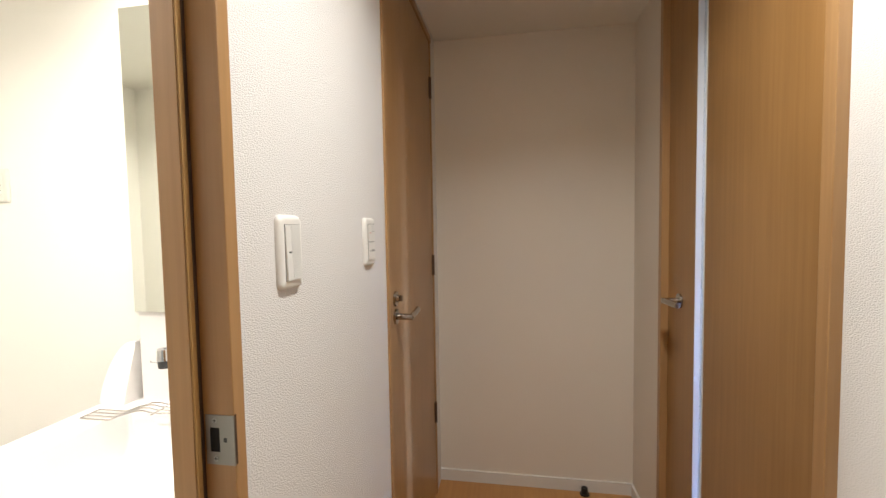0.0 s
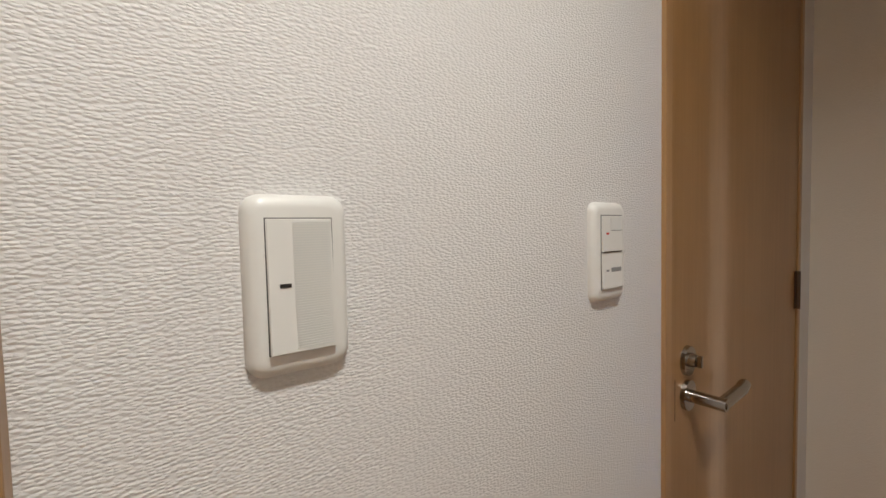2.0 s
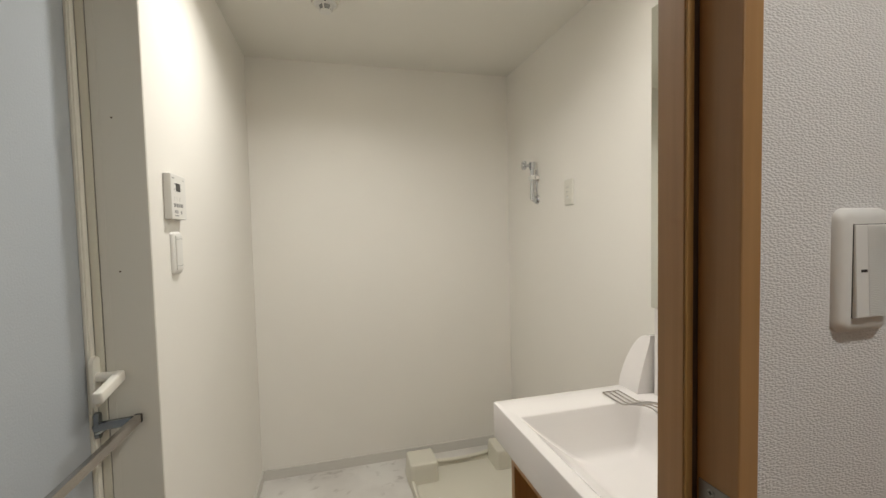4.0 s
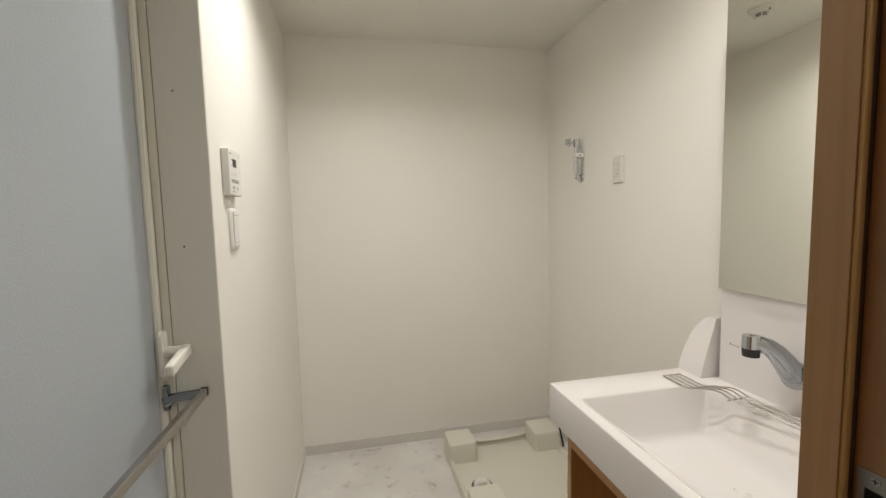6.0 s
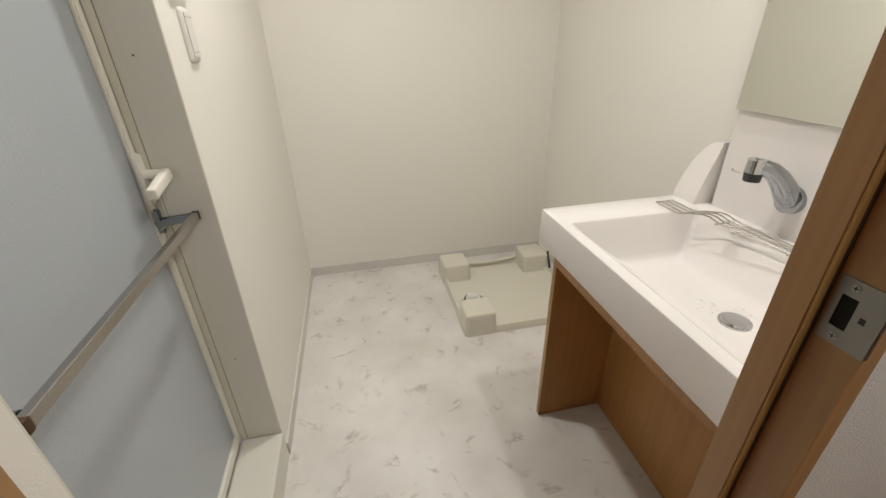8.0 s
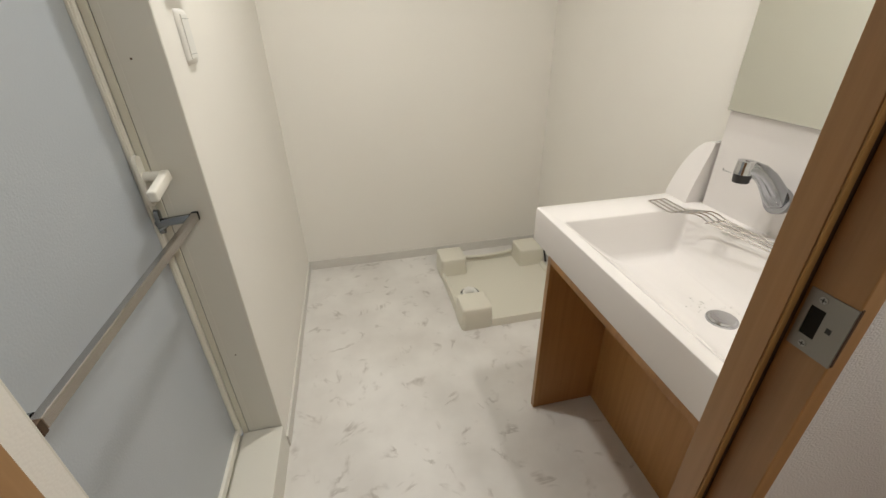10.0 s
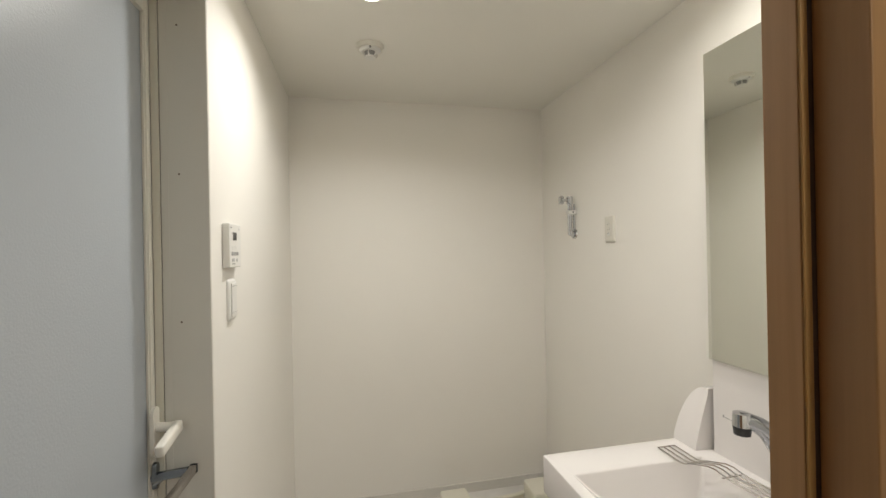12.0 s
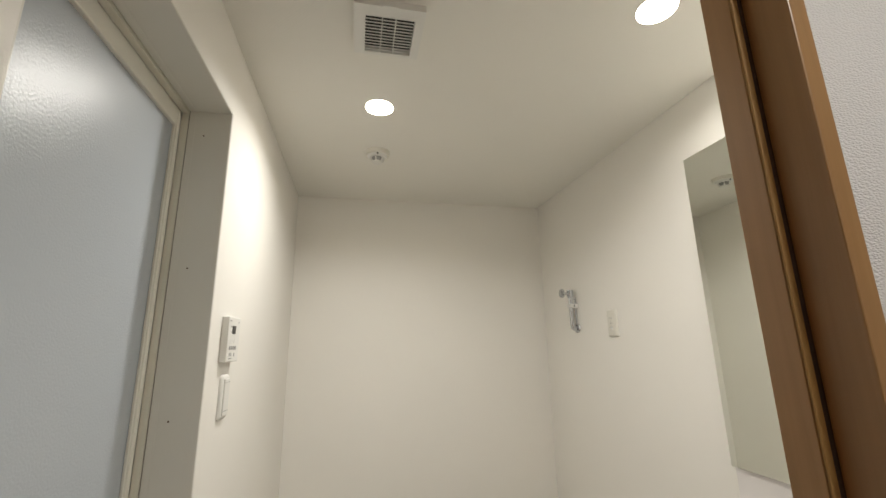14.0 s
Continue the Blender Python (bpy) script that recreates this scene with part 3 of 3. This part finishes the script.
    part("end_cap", box(x - 0.001, 0.8222, z - 0.011, x + 0.015, 0.829, z + 0.011, 0.0015), M_DARK, tb, "dark end cap")
    for y in (yb - 0.016, 0.210):
        b = part("bracket", tube([(xf, y, z - 0.012), (xf + 0.02, y, z - 0.004), (x - 0.001, y, z)], [0.0125, 0.0085, 0.0085], 16, flat=1.3), M_BRACK, tb)
        smooth(b)
        part("foot", loft([[(xf, y + q, w2) for q, w2 in stadium(0, z - 0.034, z + 0.030, 0.010)], [(xf + 0.009, y + q * 0.85, w2) for q, w2 in stadium(0, z - 0.033, z + 0.029, 0.010)]]), M_BRACK, tb)


bath_door()
wall("wall_bathroom_beyond", (-1.9, -0.1, 0, -1.85, 1.2, CEIL), (-1.85, -0.1, 0, XL - T, -0.05, CEIL), (-1.85, 1.15, 0, XL - T, 1.2, CEIL), (-1.85, -0.05, -0.1, -0.959, 1.15, 0.0),
     mat=M_WHITE, label="plain white bathroom walls behind the frosted door")


# ---- washroom: controls on the wall ----
def on_left_wall(g, y, z):
    g.matrix_basis = pose(XL, y, z, 0, 0, 90)
    return g


rc = on_left_wall(group("bath_controller", "white bath heater controller with a small dark screen", "controller"), 0.979, 1.469)
part("body", box(-0.055, -0.0190, -0.061, 0.055, 0, 0.061, 0.0025), M_WHITE, rc)
part("screen", box(-0.021, -0.0198, 0.015, 0.011, -0.0185, 0.037, 0.0005), M_DARK, rc, "small dark display")
for x0, x1, z0, z1 in ((-0.046, -0.032, 0.048, 0.051), (-0.034, -0.026, 0.032, 0.035), (-0.032, -0.026, 0.018, 0.021), (0.036, 0.040, 0.046, 0.050), (-0.034, -0.006, -0.0525, -0.0500)):
    part("mark", box(x0, -0.0194, z0, x1, -0.0185, z1), M_GREY, rc, "small unreadable grey print")
for k in range(4):
    part("button", box(-0.038 + k * 0.0175, -0.0200, -0.028, -0.027 + k * 0.0175, -0.0185, -0.018, 0.0008), M_GREY, rc, "small grey button")
for k in range(3):
    part("button", box(-0.034 + k * 0.0175, -0.0197, -0.012, -0.031 + k * 0.0175, -0.0185, 0.000, 0.0006), M_SWGREY, rc, "thin pale button")
part("button", box(-0.034, -0.0200, -0.045, -0.012, -0.0185, -0.036, 0.0008), M_MIDGREY, rc, "pale grey button")
part("button", box(0.008, -0.0200, -0.046, 0.017, -0.0185, -0.037, 0.0008), M_MIDGREY, rc, "pale grey button")
ps = on_left_wall(group("fan_switch", "plain white rocker switch below the bath controller", "light switch"), 0.985, 1.316)
cover_plate(0.068, 0.118, 0.0095, M_WHITE, ps)
part("rocker", box(-0.0225, -0.0125, -0.047, 0.0225, -0.0090, 0.047, 0.001), M_WHITE, ps)
part("line", box(-0.0225, -0.0128, 0.0375, 0.0225, -0.0122, 0.0385), M_GREY, ps)
part("line", box(-0.0225, -0.0128, -0.0365, 0.0225, -0.0122, -0.0355), M_GREY, ps)


def on_right_wall(g, y, z):
    g.matrix_basis = pose(XR, y, z, 0, 0, -90)
    return g


so = on_right_wall(group("wall_socket", "white wall socket with an earth flap beside the washing machine tap", "socket"), 1.398, 1.525)
cover_plate(0.072, 0.122, 0.0095, M_FRAMEP, so, 0.008)
part("insert", box(-0.013, -0.0105, -0.034, 0.013, -0.008, 0.034, 0.002), M_FRAMEP, so)
for z in (0.022, 0.0):
    for x in (-0.0063, 0.0063):
        part("slot", box(x - 0.0010, -0.0108, z - 0.0036, x + 0.0010, -0.0102, z + 0.0036), M_DARK if x < 0 else M_GREY, so)
part("earth_flap", box(-0.0085, -0.0118, -0.029, 0.0085, -0.0102, -0.017, 0.001), M_SWGREY, so, "pale earth terminal flap")
part("slot", box(-0.008, -0.0121, -0.0188, 0.008, -0.0113, -0.0172), M_DARK, so)

tp = group("washing_machine_tap", "chromed upright washing machine tap with a white clip", "tap")
tx, ty = 0.688, 1.706
smooth(part("flange", rod((XR, ty + 0.006, 1.516), (XR - 0.008, ty + 0.006, 1.516), 0.027, 0.024, 28), M_CHROME, tp))
smooth(part("elbow", tube([(XR - 0.006, ty + 0.006, 1.516), (tx + 0.012, ty + 0.003, 1.516), (tx + 0.003, ty, 1.520), (tx, ty, 1.534)], [0.016, 0.016, 0.015, 0.013], 20), M_CHROME, tp))
smooth(part("pipe", rod((tx, ty, 1.530), (tx, ty, 1.676), 0.0120, sides=20), M_CHROME, tp))
smooth(part("pipe", rod((tx + 0.022, ty - 0.004, 1.538), (tx + 0.022, ty - 0.004, 1.672), 0.0055, sides=14), M_CHROME, tp))
smooth(part("valve", rod((tx, ty, 1.674), (tx, ty, 1.712), 0.0175, sides=24), M_CHROME, tp))
smooth(part("stem", rod((tx, ty, 1.694), (tx - 0.045, ty - 0.004, 1.694), 0.008, sides=16), M_CHROME, tp))
kb = bmesh.new()
for i in range(4):
    a = math.pi * i / 4
    rod((tx - 0.049, ty - 0.004 - 0.023 * math.cos(a), 1.694 - 0.023 * math.sin(a)), (tx - 0.049, ty - 0.004 + 0.023 * math.cos(a), 1.694 + 0.023 * math.sin(a)), 0.0068, sides=12, bm=kb)
rod((tx - 0.042, ty - 0.004, 1.694), (tx - 0.058, ty - 0.004, 1.694), 0.014, sides=20, bm=kb)
smooth(part("knob", kb, M_CHROME, tp, "cross shaped turning knob"))
part("clip", box(tx - 0.016, ty - 0.020, 1.618, XR - 0.001, ty + 0.016, 1.640, 0.003), M_WHITE, tp, "white plastic clip")
part("clip_mark", box(tx + 0.006, ty - 0.0208, 1.624, tx + 0.011, ty - 0.0198, 1.634), M_DARK, tp)


# ---- washroom: washbasin ----
def shaped(x0, y0, x1, y1, r, z):
    cx, cy = (x0 + x1) / 2, (y0 + y1) / 2
    return [(cx + a, cy + b, z) for a, b in round_rect(x1 - x0, y1 - y0, r, 8)]


wb = group("washbasin", "glossy white one-piece washbasin counter with a raised splashback", "washbasin")
CY0, CY1, CZ = YIN + 0.002, 0.838, 0.840
rings = [shaped(0.27, 0.16, 0.52, 0.69, 0.03, 0.688), shaped(0.125, CY0 + 0.01, 0.598, CY1 - 0.01, 0.004, 0.7350), shaped(0.106, CY0, 0.600, CY1, 0.004, 0.7330), shaped(0.105, CY0, 0.600, CY1, 0.004, 0.7350),
         shaped(0.105, CY0, 0.600, CY1, 0.005, CZ - 0.004), shaped(0.1062, CY0, 0.600, CY1 - 0.0012, 0.005, CZ - 0.0012), shaped(0.109, CY0 + 0.002, 0.599, CY1 - 0.004, 0.005, CZ),
         shaped(0.1345, 0.128, 0.546, 0.7225, 0.007, CZ), shaped(0.1375, 0.131, 0.543, 0.7195, 0.007, CZ - 0.0012), shaped(0.1395, 0.133, 0.541, 0.7180, 0.008, CZ - 0.0045),
         shaped(0.170, 0.139, 0.530, 0.7100, 0.010, CZ - 0.034), shaped(0.215, 0.148, 0.517, 0.6990, 0.012, CZ - 0.072), shaped(0.262, 0.160, 0.498, 0.6870, 0.014, CZ - 0.108),
         shaped(0.280, 0.167, 0.487, 0.6810, 0.015, CZ - 0.119), shaped(0.298, 0.180, 0.472, 0.6700, 0.018, CZ - 0.1265), shaped(0.318, 0.200, 0.458, 0.6500, 0.022, CZ - 0.1295), shaped(0.345, 0.335, 0.439, 0.443, 0.042, CZ - 0.1335),
         shaped(0.357, 0.354, 0.427, 0.424, 0.0348, CZ - 0.1365)]
smooth(part("counter", loft(rings), M_BASIN, wb), 42)
dr = part("drain", rod((0.392, 0.389, CZ - 0.1375), (0.392, 0.389, CZ - 0.1325), 0.036, 0.034, sides=40), M_CHROME, wb, "round chromed drain ring")
smooth(part("plug", rod((0.392, 0.389, CZ - 0.1325), (0.392, 0.389, CZ - 0.1295), 0.030, 0.027, sides=36), M_CHROME, dr, "brushed pop-up plug"))

# An upright splashback, and at its far end a cheek that leans forward at the foot and has a rounded top.
PX = 0.596
part("splashback", box(PX, CY0, CZ - 0.002, XR - 0.001, 0.7345, 1.111, 0.0015), M_BASIN, wb)
bm = bmesh.new()
cols = []
for i in range(25):
    u = math.sin(math.pi / 2 * i / 24)
    y = 0.750 + 0.0875 * u
    top = CZ + 0.178 * max(0.0, 1 - u ** 2.8) ** 0.5 + 0.0002
    col = []
    for k in range(9):
        z = CZ - 0.002 + (top - CZ + 0.002) * k / 8
        q = min(1.0, max(0.0, (z - CZ) / 0.168))
        col.append((0.547 + (PX - 0.001 - 0.547) * q ** 1.15, y, z))
    col += [(XR - 0.0015, y, top), (XR - 0.0015, y, CZ - 0.002)]
    cols.append([bm.verts.new(p) for p in col])
for a, b in zip(cols, cols[1:]):
    for k in range(len(a)):
        bm.faces.new((a[k], b[k], b[(k + 1) % len(a)], a[(k + 1) % len(a)]))
bm.faces.new(list(reversed(cols[0])))
bm.faces.new(cols[-1])
bmesh.ops.recalc_face_normals(bm, faces=bm.faces)
smooth(part("cheek", bm, M_BASIN, wb, "rounded end cheek of the splashback"), 35)
bm = bmesh.new()
for i, w in enumerate((0.004, 0.003, 0.0035, 0.003, 0.0025)):
    box(PX - 0.0006, 0.698 - i * 0.0062, 0.9535, PX + 0.0004, 0.698 - i * 0.0062 + w, 0.9570 + (0.004 if i == 0 else 0), bm=bm)
part("print", bm, M_GREY, wb, "tiny grey print")

fc = group("basin_faucet", "chromed spout on the white splashback with a black aerator", "faucet")
fy = 0.521
fz = -0.020
smooth(part("escutcheon", rod((PX, fy - 0.003, 0.955 + fz), (PX - 0.014, fy - 0.003, 0.956 + fz), 0.0345, 0.0335, 40), M_SPOUT, fc))
smooth(part("spout", tube([(PX + a, fy + b, 0.958 + c + fz) for a, b, c in ((-0.006, 0, 0), (-0.018, 0.001, 0.012), (-0.032, 0.005, 0.032), (-0.047, 0.011, 0.052), (-0.063, 0.018, 0.066), (-0.081, 0.028, 0.074), (-0.098, 0.037, 0.076))],
                          [0.0290, 0.0275, 0.0250, 0.0225, 0.0205, 0.0192, 0.0188], 32), M_SPOUT, fc), 60)
smooth(part("head", rod((PX - 0.095, fy + 0.035, 1.051 + fz), (PX - 0.095, fy + 0.035, 1.020 + fz), 0.0190, 0.0205, 36), M_CHROME, fc))
smooth(part("aerator", rod((PX - 0.095, fy + 0.035, 1.0198 + fz), (PX - 0.095, fy + 0.035, 0.999 + fz), 0.0198, 0.0180, 36), M_DARK, fc, "black aerator"))
part("temperature_mark", box(PX - 0.0145, 0.499, 0.930, PX - 0.0118, 0.511, 0.954, 0.0011), M_GREY, fc, "blue grey temperature mark")

drops = bmesh.new()
rng = random.Random(7)
for i in range(26):
    a, rr = rng.uniform(-0.3, 2.9), rng.uniform(0.042, 0.088)
    x, y, q = 0.392 + rr * math.cos(a) * 0.8, 0.389 + rr * math.sin(a), rng.uniform(0.0010, 0.0026)
    bmesh.ops.create_uvsphere(drops, u_segments=10, v_segments=6, radius=q, matrix=Matrix.Translation((x, y, CZ - 0.1318 + 0.0012)) @ Matrix.Diagonal((1.2, 1, 0.45, 1)))
wd_ = smooth(part("water_drops", drops, M_WATER, None, "small clear water drops in the basin round the drain", "stuff"))

rk2 = group("wire_rack", "bent chromed wire rack lying on the back ledge of the basin", "wire rack")
RZ = CZ + 0.0048
for k in range(4):
    o = 0.0185 * k
    pts = [(0.450 + o, 0.786), (0.449 + o, 0.700), (0.452 + o, 0.686), (0.460 + o, 0.672), (0.484 + o, 0.642), (0.494 + o, 0.628), (0.500 + o, 0.612), (0.503 + o, 0.590), (0.512 + o * 0.93, 0.500), (0.520 + o * 0.90, 0.400), (0.524 + o * 0.88, 0.160)]
    smooth(part("wire", tube([(x, y, RZ + z) for (x, y), z in zip(pts, (0, 0, 0.002, 0.008, 0.013, 0.010, 0.003, 0, 0, 0, 0))], 0.0021, 8), M_RACK, rk2))
for y, x0, x1, z in ((0.786, 0.450, 0.5055, RZ), (0.160, 0.524, 0.573, RZ), (0.612, 0.498, 0.558, RZ - 0.004), (0.426, 0.518, 0.568, RZ - 0.004), (0.410, 0.519, 0.568, RZ - 0.004), (0.300, 0.520, 0.572, RZ - 0.004)):
    smooth(part("cross_wire", tube([(x0, y, z), (x1, y, z)], 0.0021, 8), M_RACK, rk2))

vc = group("vanity_cabinet", "open brown veneer base cabinet under the white washbasin", "cabinet")
part("side_panel", box(0.154, 0.794, 0, 0.6905, 0.814, 0.7328, 0.0008), M_CAB, vc)
part("side_panel", box(0.150, CY0, 0, 0.6905, CY0 + 0.016, 0.7328, 0.0008), M_CAB, vc)
part("back_panel", box(0.400, CY0 + 0.0165, 0, 0.416, 0.7935, 0.686, 0.0005), M_CAB, vc)
part("top_rail", box(0.1505, CY0 + 0.0165, 0.658, 0.168, 0.7935, 0.7326, 0.0008), M_CAB, vc)
part("edge_band", box(0.1518, 0.7942, 0, 0.1538, 0.8138, 0.7328), M_FRAME, vc, "paler front edging")

mc = group("mirror_cabinet", "tall frameless mirror on a shallow cabinet above the washbasin", "mirror")
part("mirror_glass", box(0.585, YIN + 0.004, 1.113, 0.590, 0.735, 2.002, 0.0006), M_MIRROR, mc, "plain silvered mirror")
part("body", box(0.5905, YIN + 0.005, 1.115, XR - 0.001, 0.731, 1.998, 0.001), M_WHITE, mc, "white cabinet body")


# ---- washroom: washing machine pan ----
wp = group("washing_machine_pan", "ivory plastic washing machine pan with raised corner blocks on the floor", "washer pan", (0.002, 1.300, 0.0))
W = 0.640
tray = loft([shaped(0, 0, W, W, 0.012, 0.0), shaped(0.004, 0.004, W - 0.004, W - 0.004, 0.012, 0.036), shaped(0.007, 0.007, W - 0.007, W - 0.007, 0.012, 0.040), shaped(0.016, 0.016, W - 0.016, W - 0.016, 0.012, 0.040),
             shaped(0.020, 0.020, W - 0.020, W - 0.020, 0.012, 0.035), shaped(0.028, 0.028, W - 0.028, W - 0.028, 0.012, 0.016)])
smooth(part("tray", tray, M_PAN, wp), 50)
for x0, y0 in ((0, 0), (0, W - 0.158), (W - 0.152, 0), (W - 0.152, W - 0.158)):
    x1, y1 = x0 + 0.152, y0 + (0.145 if y0 == 0 else 0.158)
    blk = loft([shaped(x0 - 0.004, y0 - 0.004, x1 + 0.004, y1 + 0.004, 0.02, 0.002), shaped(x0, y0, x1, y1, 0.018, 0.085), shaped(x0 + 0.001, y0 + 0.001, x1 - 0.001, y1 - 0.001, 0.016, 0.112), shaped(x0 + 0.004, y0 + 0.004, x1 - 0.004, y1 - 0.004, 0.015, 0.118),
                shaped(x0 + 0.009, y0 + 0.009, x1 - 0.009, y1 - 0.009, 0.014, 0.120)])
    smooth(part("corner_block", blk, M_PAN, wp), 45)
smooth(part("back_rim", tube([(0.150, W - 0.016, 0.050), (0.20, W - 0.024, 0.047), (0.32, W - 0.030, 0.046), (0.44, W - 0.024, 0.050), (0.490, W - 0.016, 0.055)], 0.011, 14), M_PAN, wp), 60)
trap = new("drain_trap")
trap.parent = wp
tagged(trap, label="round white drain trap with a black gap")
smooth(part("ring", rod((0.110, 0.262, 0.016), (0.110, 0.262, 0.030), 0.062, 0.058, 36), M_PAN, trap))
part("gap", rod((0.110, 0.262, 0.030), (0.110, 0.262, 0.0312), 0.052, sides=36), M_DARK, trap)
smooth(part("cover", rod((0.110, 0.262, 0.0312), (0.110, 0.262, 0.040), 0.043, 0.040, 36), M_WHITE, trap))
for a in range(0, 360, 45):
    p = (0.110 + 0.047 * math.cos(radians(a)), 0.262 + 0.047 * math.sin(radians(a)))
    part("lug", box(p[0] - 0.004, p[1] - 0.004, 0.031, p[0] + 0.004, p[1] + 0.004, 0.037, 0.001), M_STEEL, trap)
smooth(part("spigot", tube([(0.090, 0.270, 0.040), (0.105, 0.265, 0.052), (0.130, 0.258, 0.050)], [0.020, 0.018, 0.014], 16), M_WHITE, trap))
hs = group("drain_hose", "short dark grey hose end behind the washing machine pan", "hose", (0.0, 0.0, 0.0))
smooth(part("hose", tube([(0.668, 1.80, 0.012), (0.668, 1.82, 0.050), (0.668, 1.84, 0.080), (0.680, 1.87, 0.088)], 0.006, 12), M_DARK, hs))


# ---- ceiling fittings ----
def downlight(x, y, label):
    g = group("downlight", label, "ceiling lamp", (x, y, CEIL), 0, "ceiling downlights")
    outer = [(0.0520, 0.0), (0.0530, -0.0015), (0.0520, -0.0028), (0.0510, -0.0028), (0.0500, -0.0020)]
    n = 40
    bm = bmesh.new()
    loft([[(r * math.cos(2 * math.pi * k / n), r * math.sin(2 * math.pi * k / n), z) for k in range(n)] for r, z in outer], False, False, bm)
    bmesh.ops.reverse_faces(bm, faces=bm.faces)
    smooth(part("trim", bm, M_WHITE, g), 60)
    d = part("diffuser", rod((0, 0, -0.0005), (0, 0, -0.0035), 0.0500, sides=40), M_LAMP, g, "glowing round diffuser")
    d.visible_shadow = False
    return g


downlight(-0.358, 1.078, "lit round white downlight in the washroom ceiling")
downlight(0.336, 0.485, "lit round white downlight above the washbasin")
downlight(0.18, -0.58, "lit round white downlight in the hallway ceiling")

sd = group("heat_detector", "white round fire detector with an open cage", "fire detector", (-0.348, 1.452, CEIL))
smooth(part("base", rod((0, 0, 0), (0, 0, -0.018), 0.058, 0.052, 40), M_FRAMEP, sd))
smooth(part("collar", rod((0, 0, -0.016), (0, 0, -0.026), 0.047, 0.036, 40), M_SWGREY, sd))
smooth(part("core", rod((0, 0, -0.026), (0, 0, -0.040), 0.024, 0.020, 24), M_GREY, sd))
for k in range(6):
    a = radians(60 * k + 15)
    c, s_ = math.cos(a), math.sin(a)
    part("cage_bar", tube([(0.031 * c, 0.031 * s_, -0.025), (0.030 * c, 0.030 * s_, -0.036), (0.022 * c, 0.022 * s_, -0.046)], 0.0025, 8), M_WHITE, sd)
smooth(part("cage_ring", rod((0, 0, -0.0455), (0, 0, -0.050), 0.025, 0.021, 32), M_WHITE, sd))
part("lamp", box(-0.004, -0.0445, -0.024, 0.003, -0.0385, -0.018), M_DARK, sd)

vt = group("ceiling_vent", "white square extractor fan grille in the washroom ceiling", "vent", (-0.355, 0.679, CEIL))
bm = bmesh.new()
h, g2 = 0.092, 0.064
for b in ((-h, -h, h, -g2 + 0.006), (-h, g2 + 0.016, h, h), (-h, -g2 + 0.006, -g2 + 0.002, g2 + 0.016), (g2 + 0.004, -g2 + 0.006, h, g2 + 0.016)):
    box(b[0], b[1], -0.020, b[2], b[3], -0.0005, bm=bm)
bmesh.ops.remove_doubles(bm, verts=bm.verts, dist=1e-5)
part("frame", bm, M_WHITE, vt)
# Closed black sheet; it paints the dark of the cavity behind the slats.
part("back", box(-g2 + 0.002, -g2 + 0.006, -0.003, g2 + 0.004, g2 + 0.016, -0.001), M_DARK, vt, "black sheet painted as the shade inside the opening")
SL = 12
for k in range(SL):
    y = -g2 + 0.006 + (2 * g2 + 0.010) * (k + 0.5) / SL
    bm = box(-g2 + 0.002, -0.0038, -0.0008, g2 + 0.004, 0.0038, 0.0008)
    bmesh.ops.transform(bm, matrix=pose(0, y, -0.0150, 28, 0, 0), verts=bm.verts)
    part("slat", bm, M_WHITE, vt)
for x in (-0.018, 0.018):
    part("divider", box(x - 0.0012, -g2 + 0.006, -0.0198, x + 0.0012, g2 + 0.016, -0.010), M_WHITE, vt)
part("tab", box(-0.018, -h - 0.004, -0.021, 0.018, -h - 0.0002, -0.012, 0.001), M_WHITE, vt)
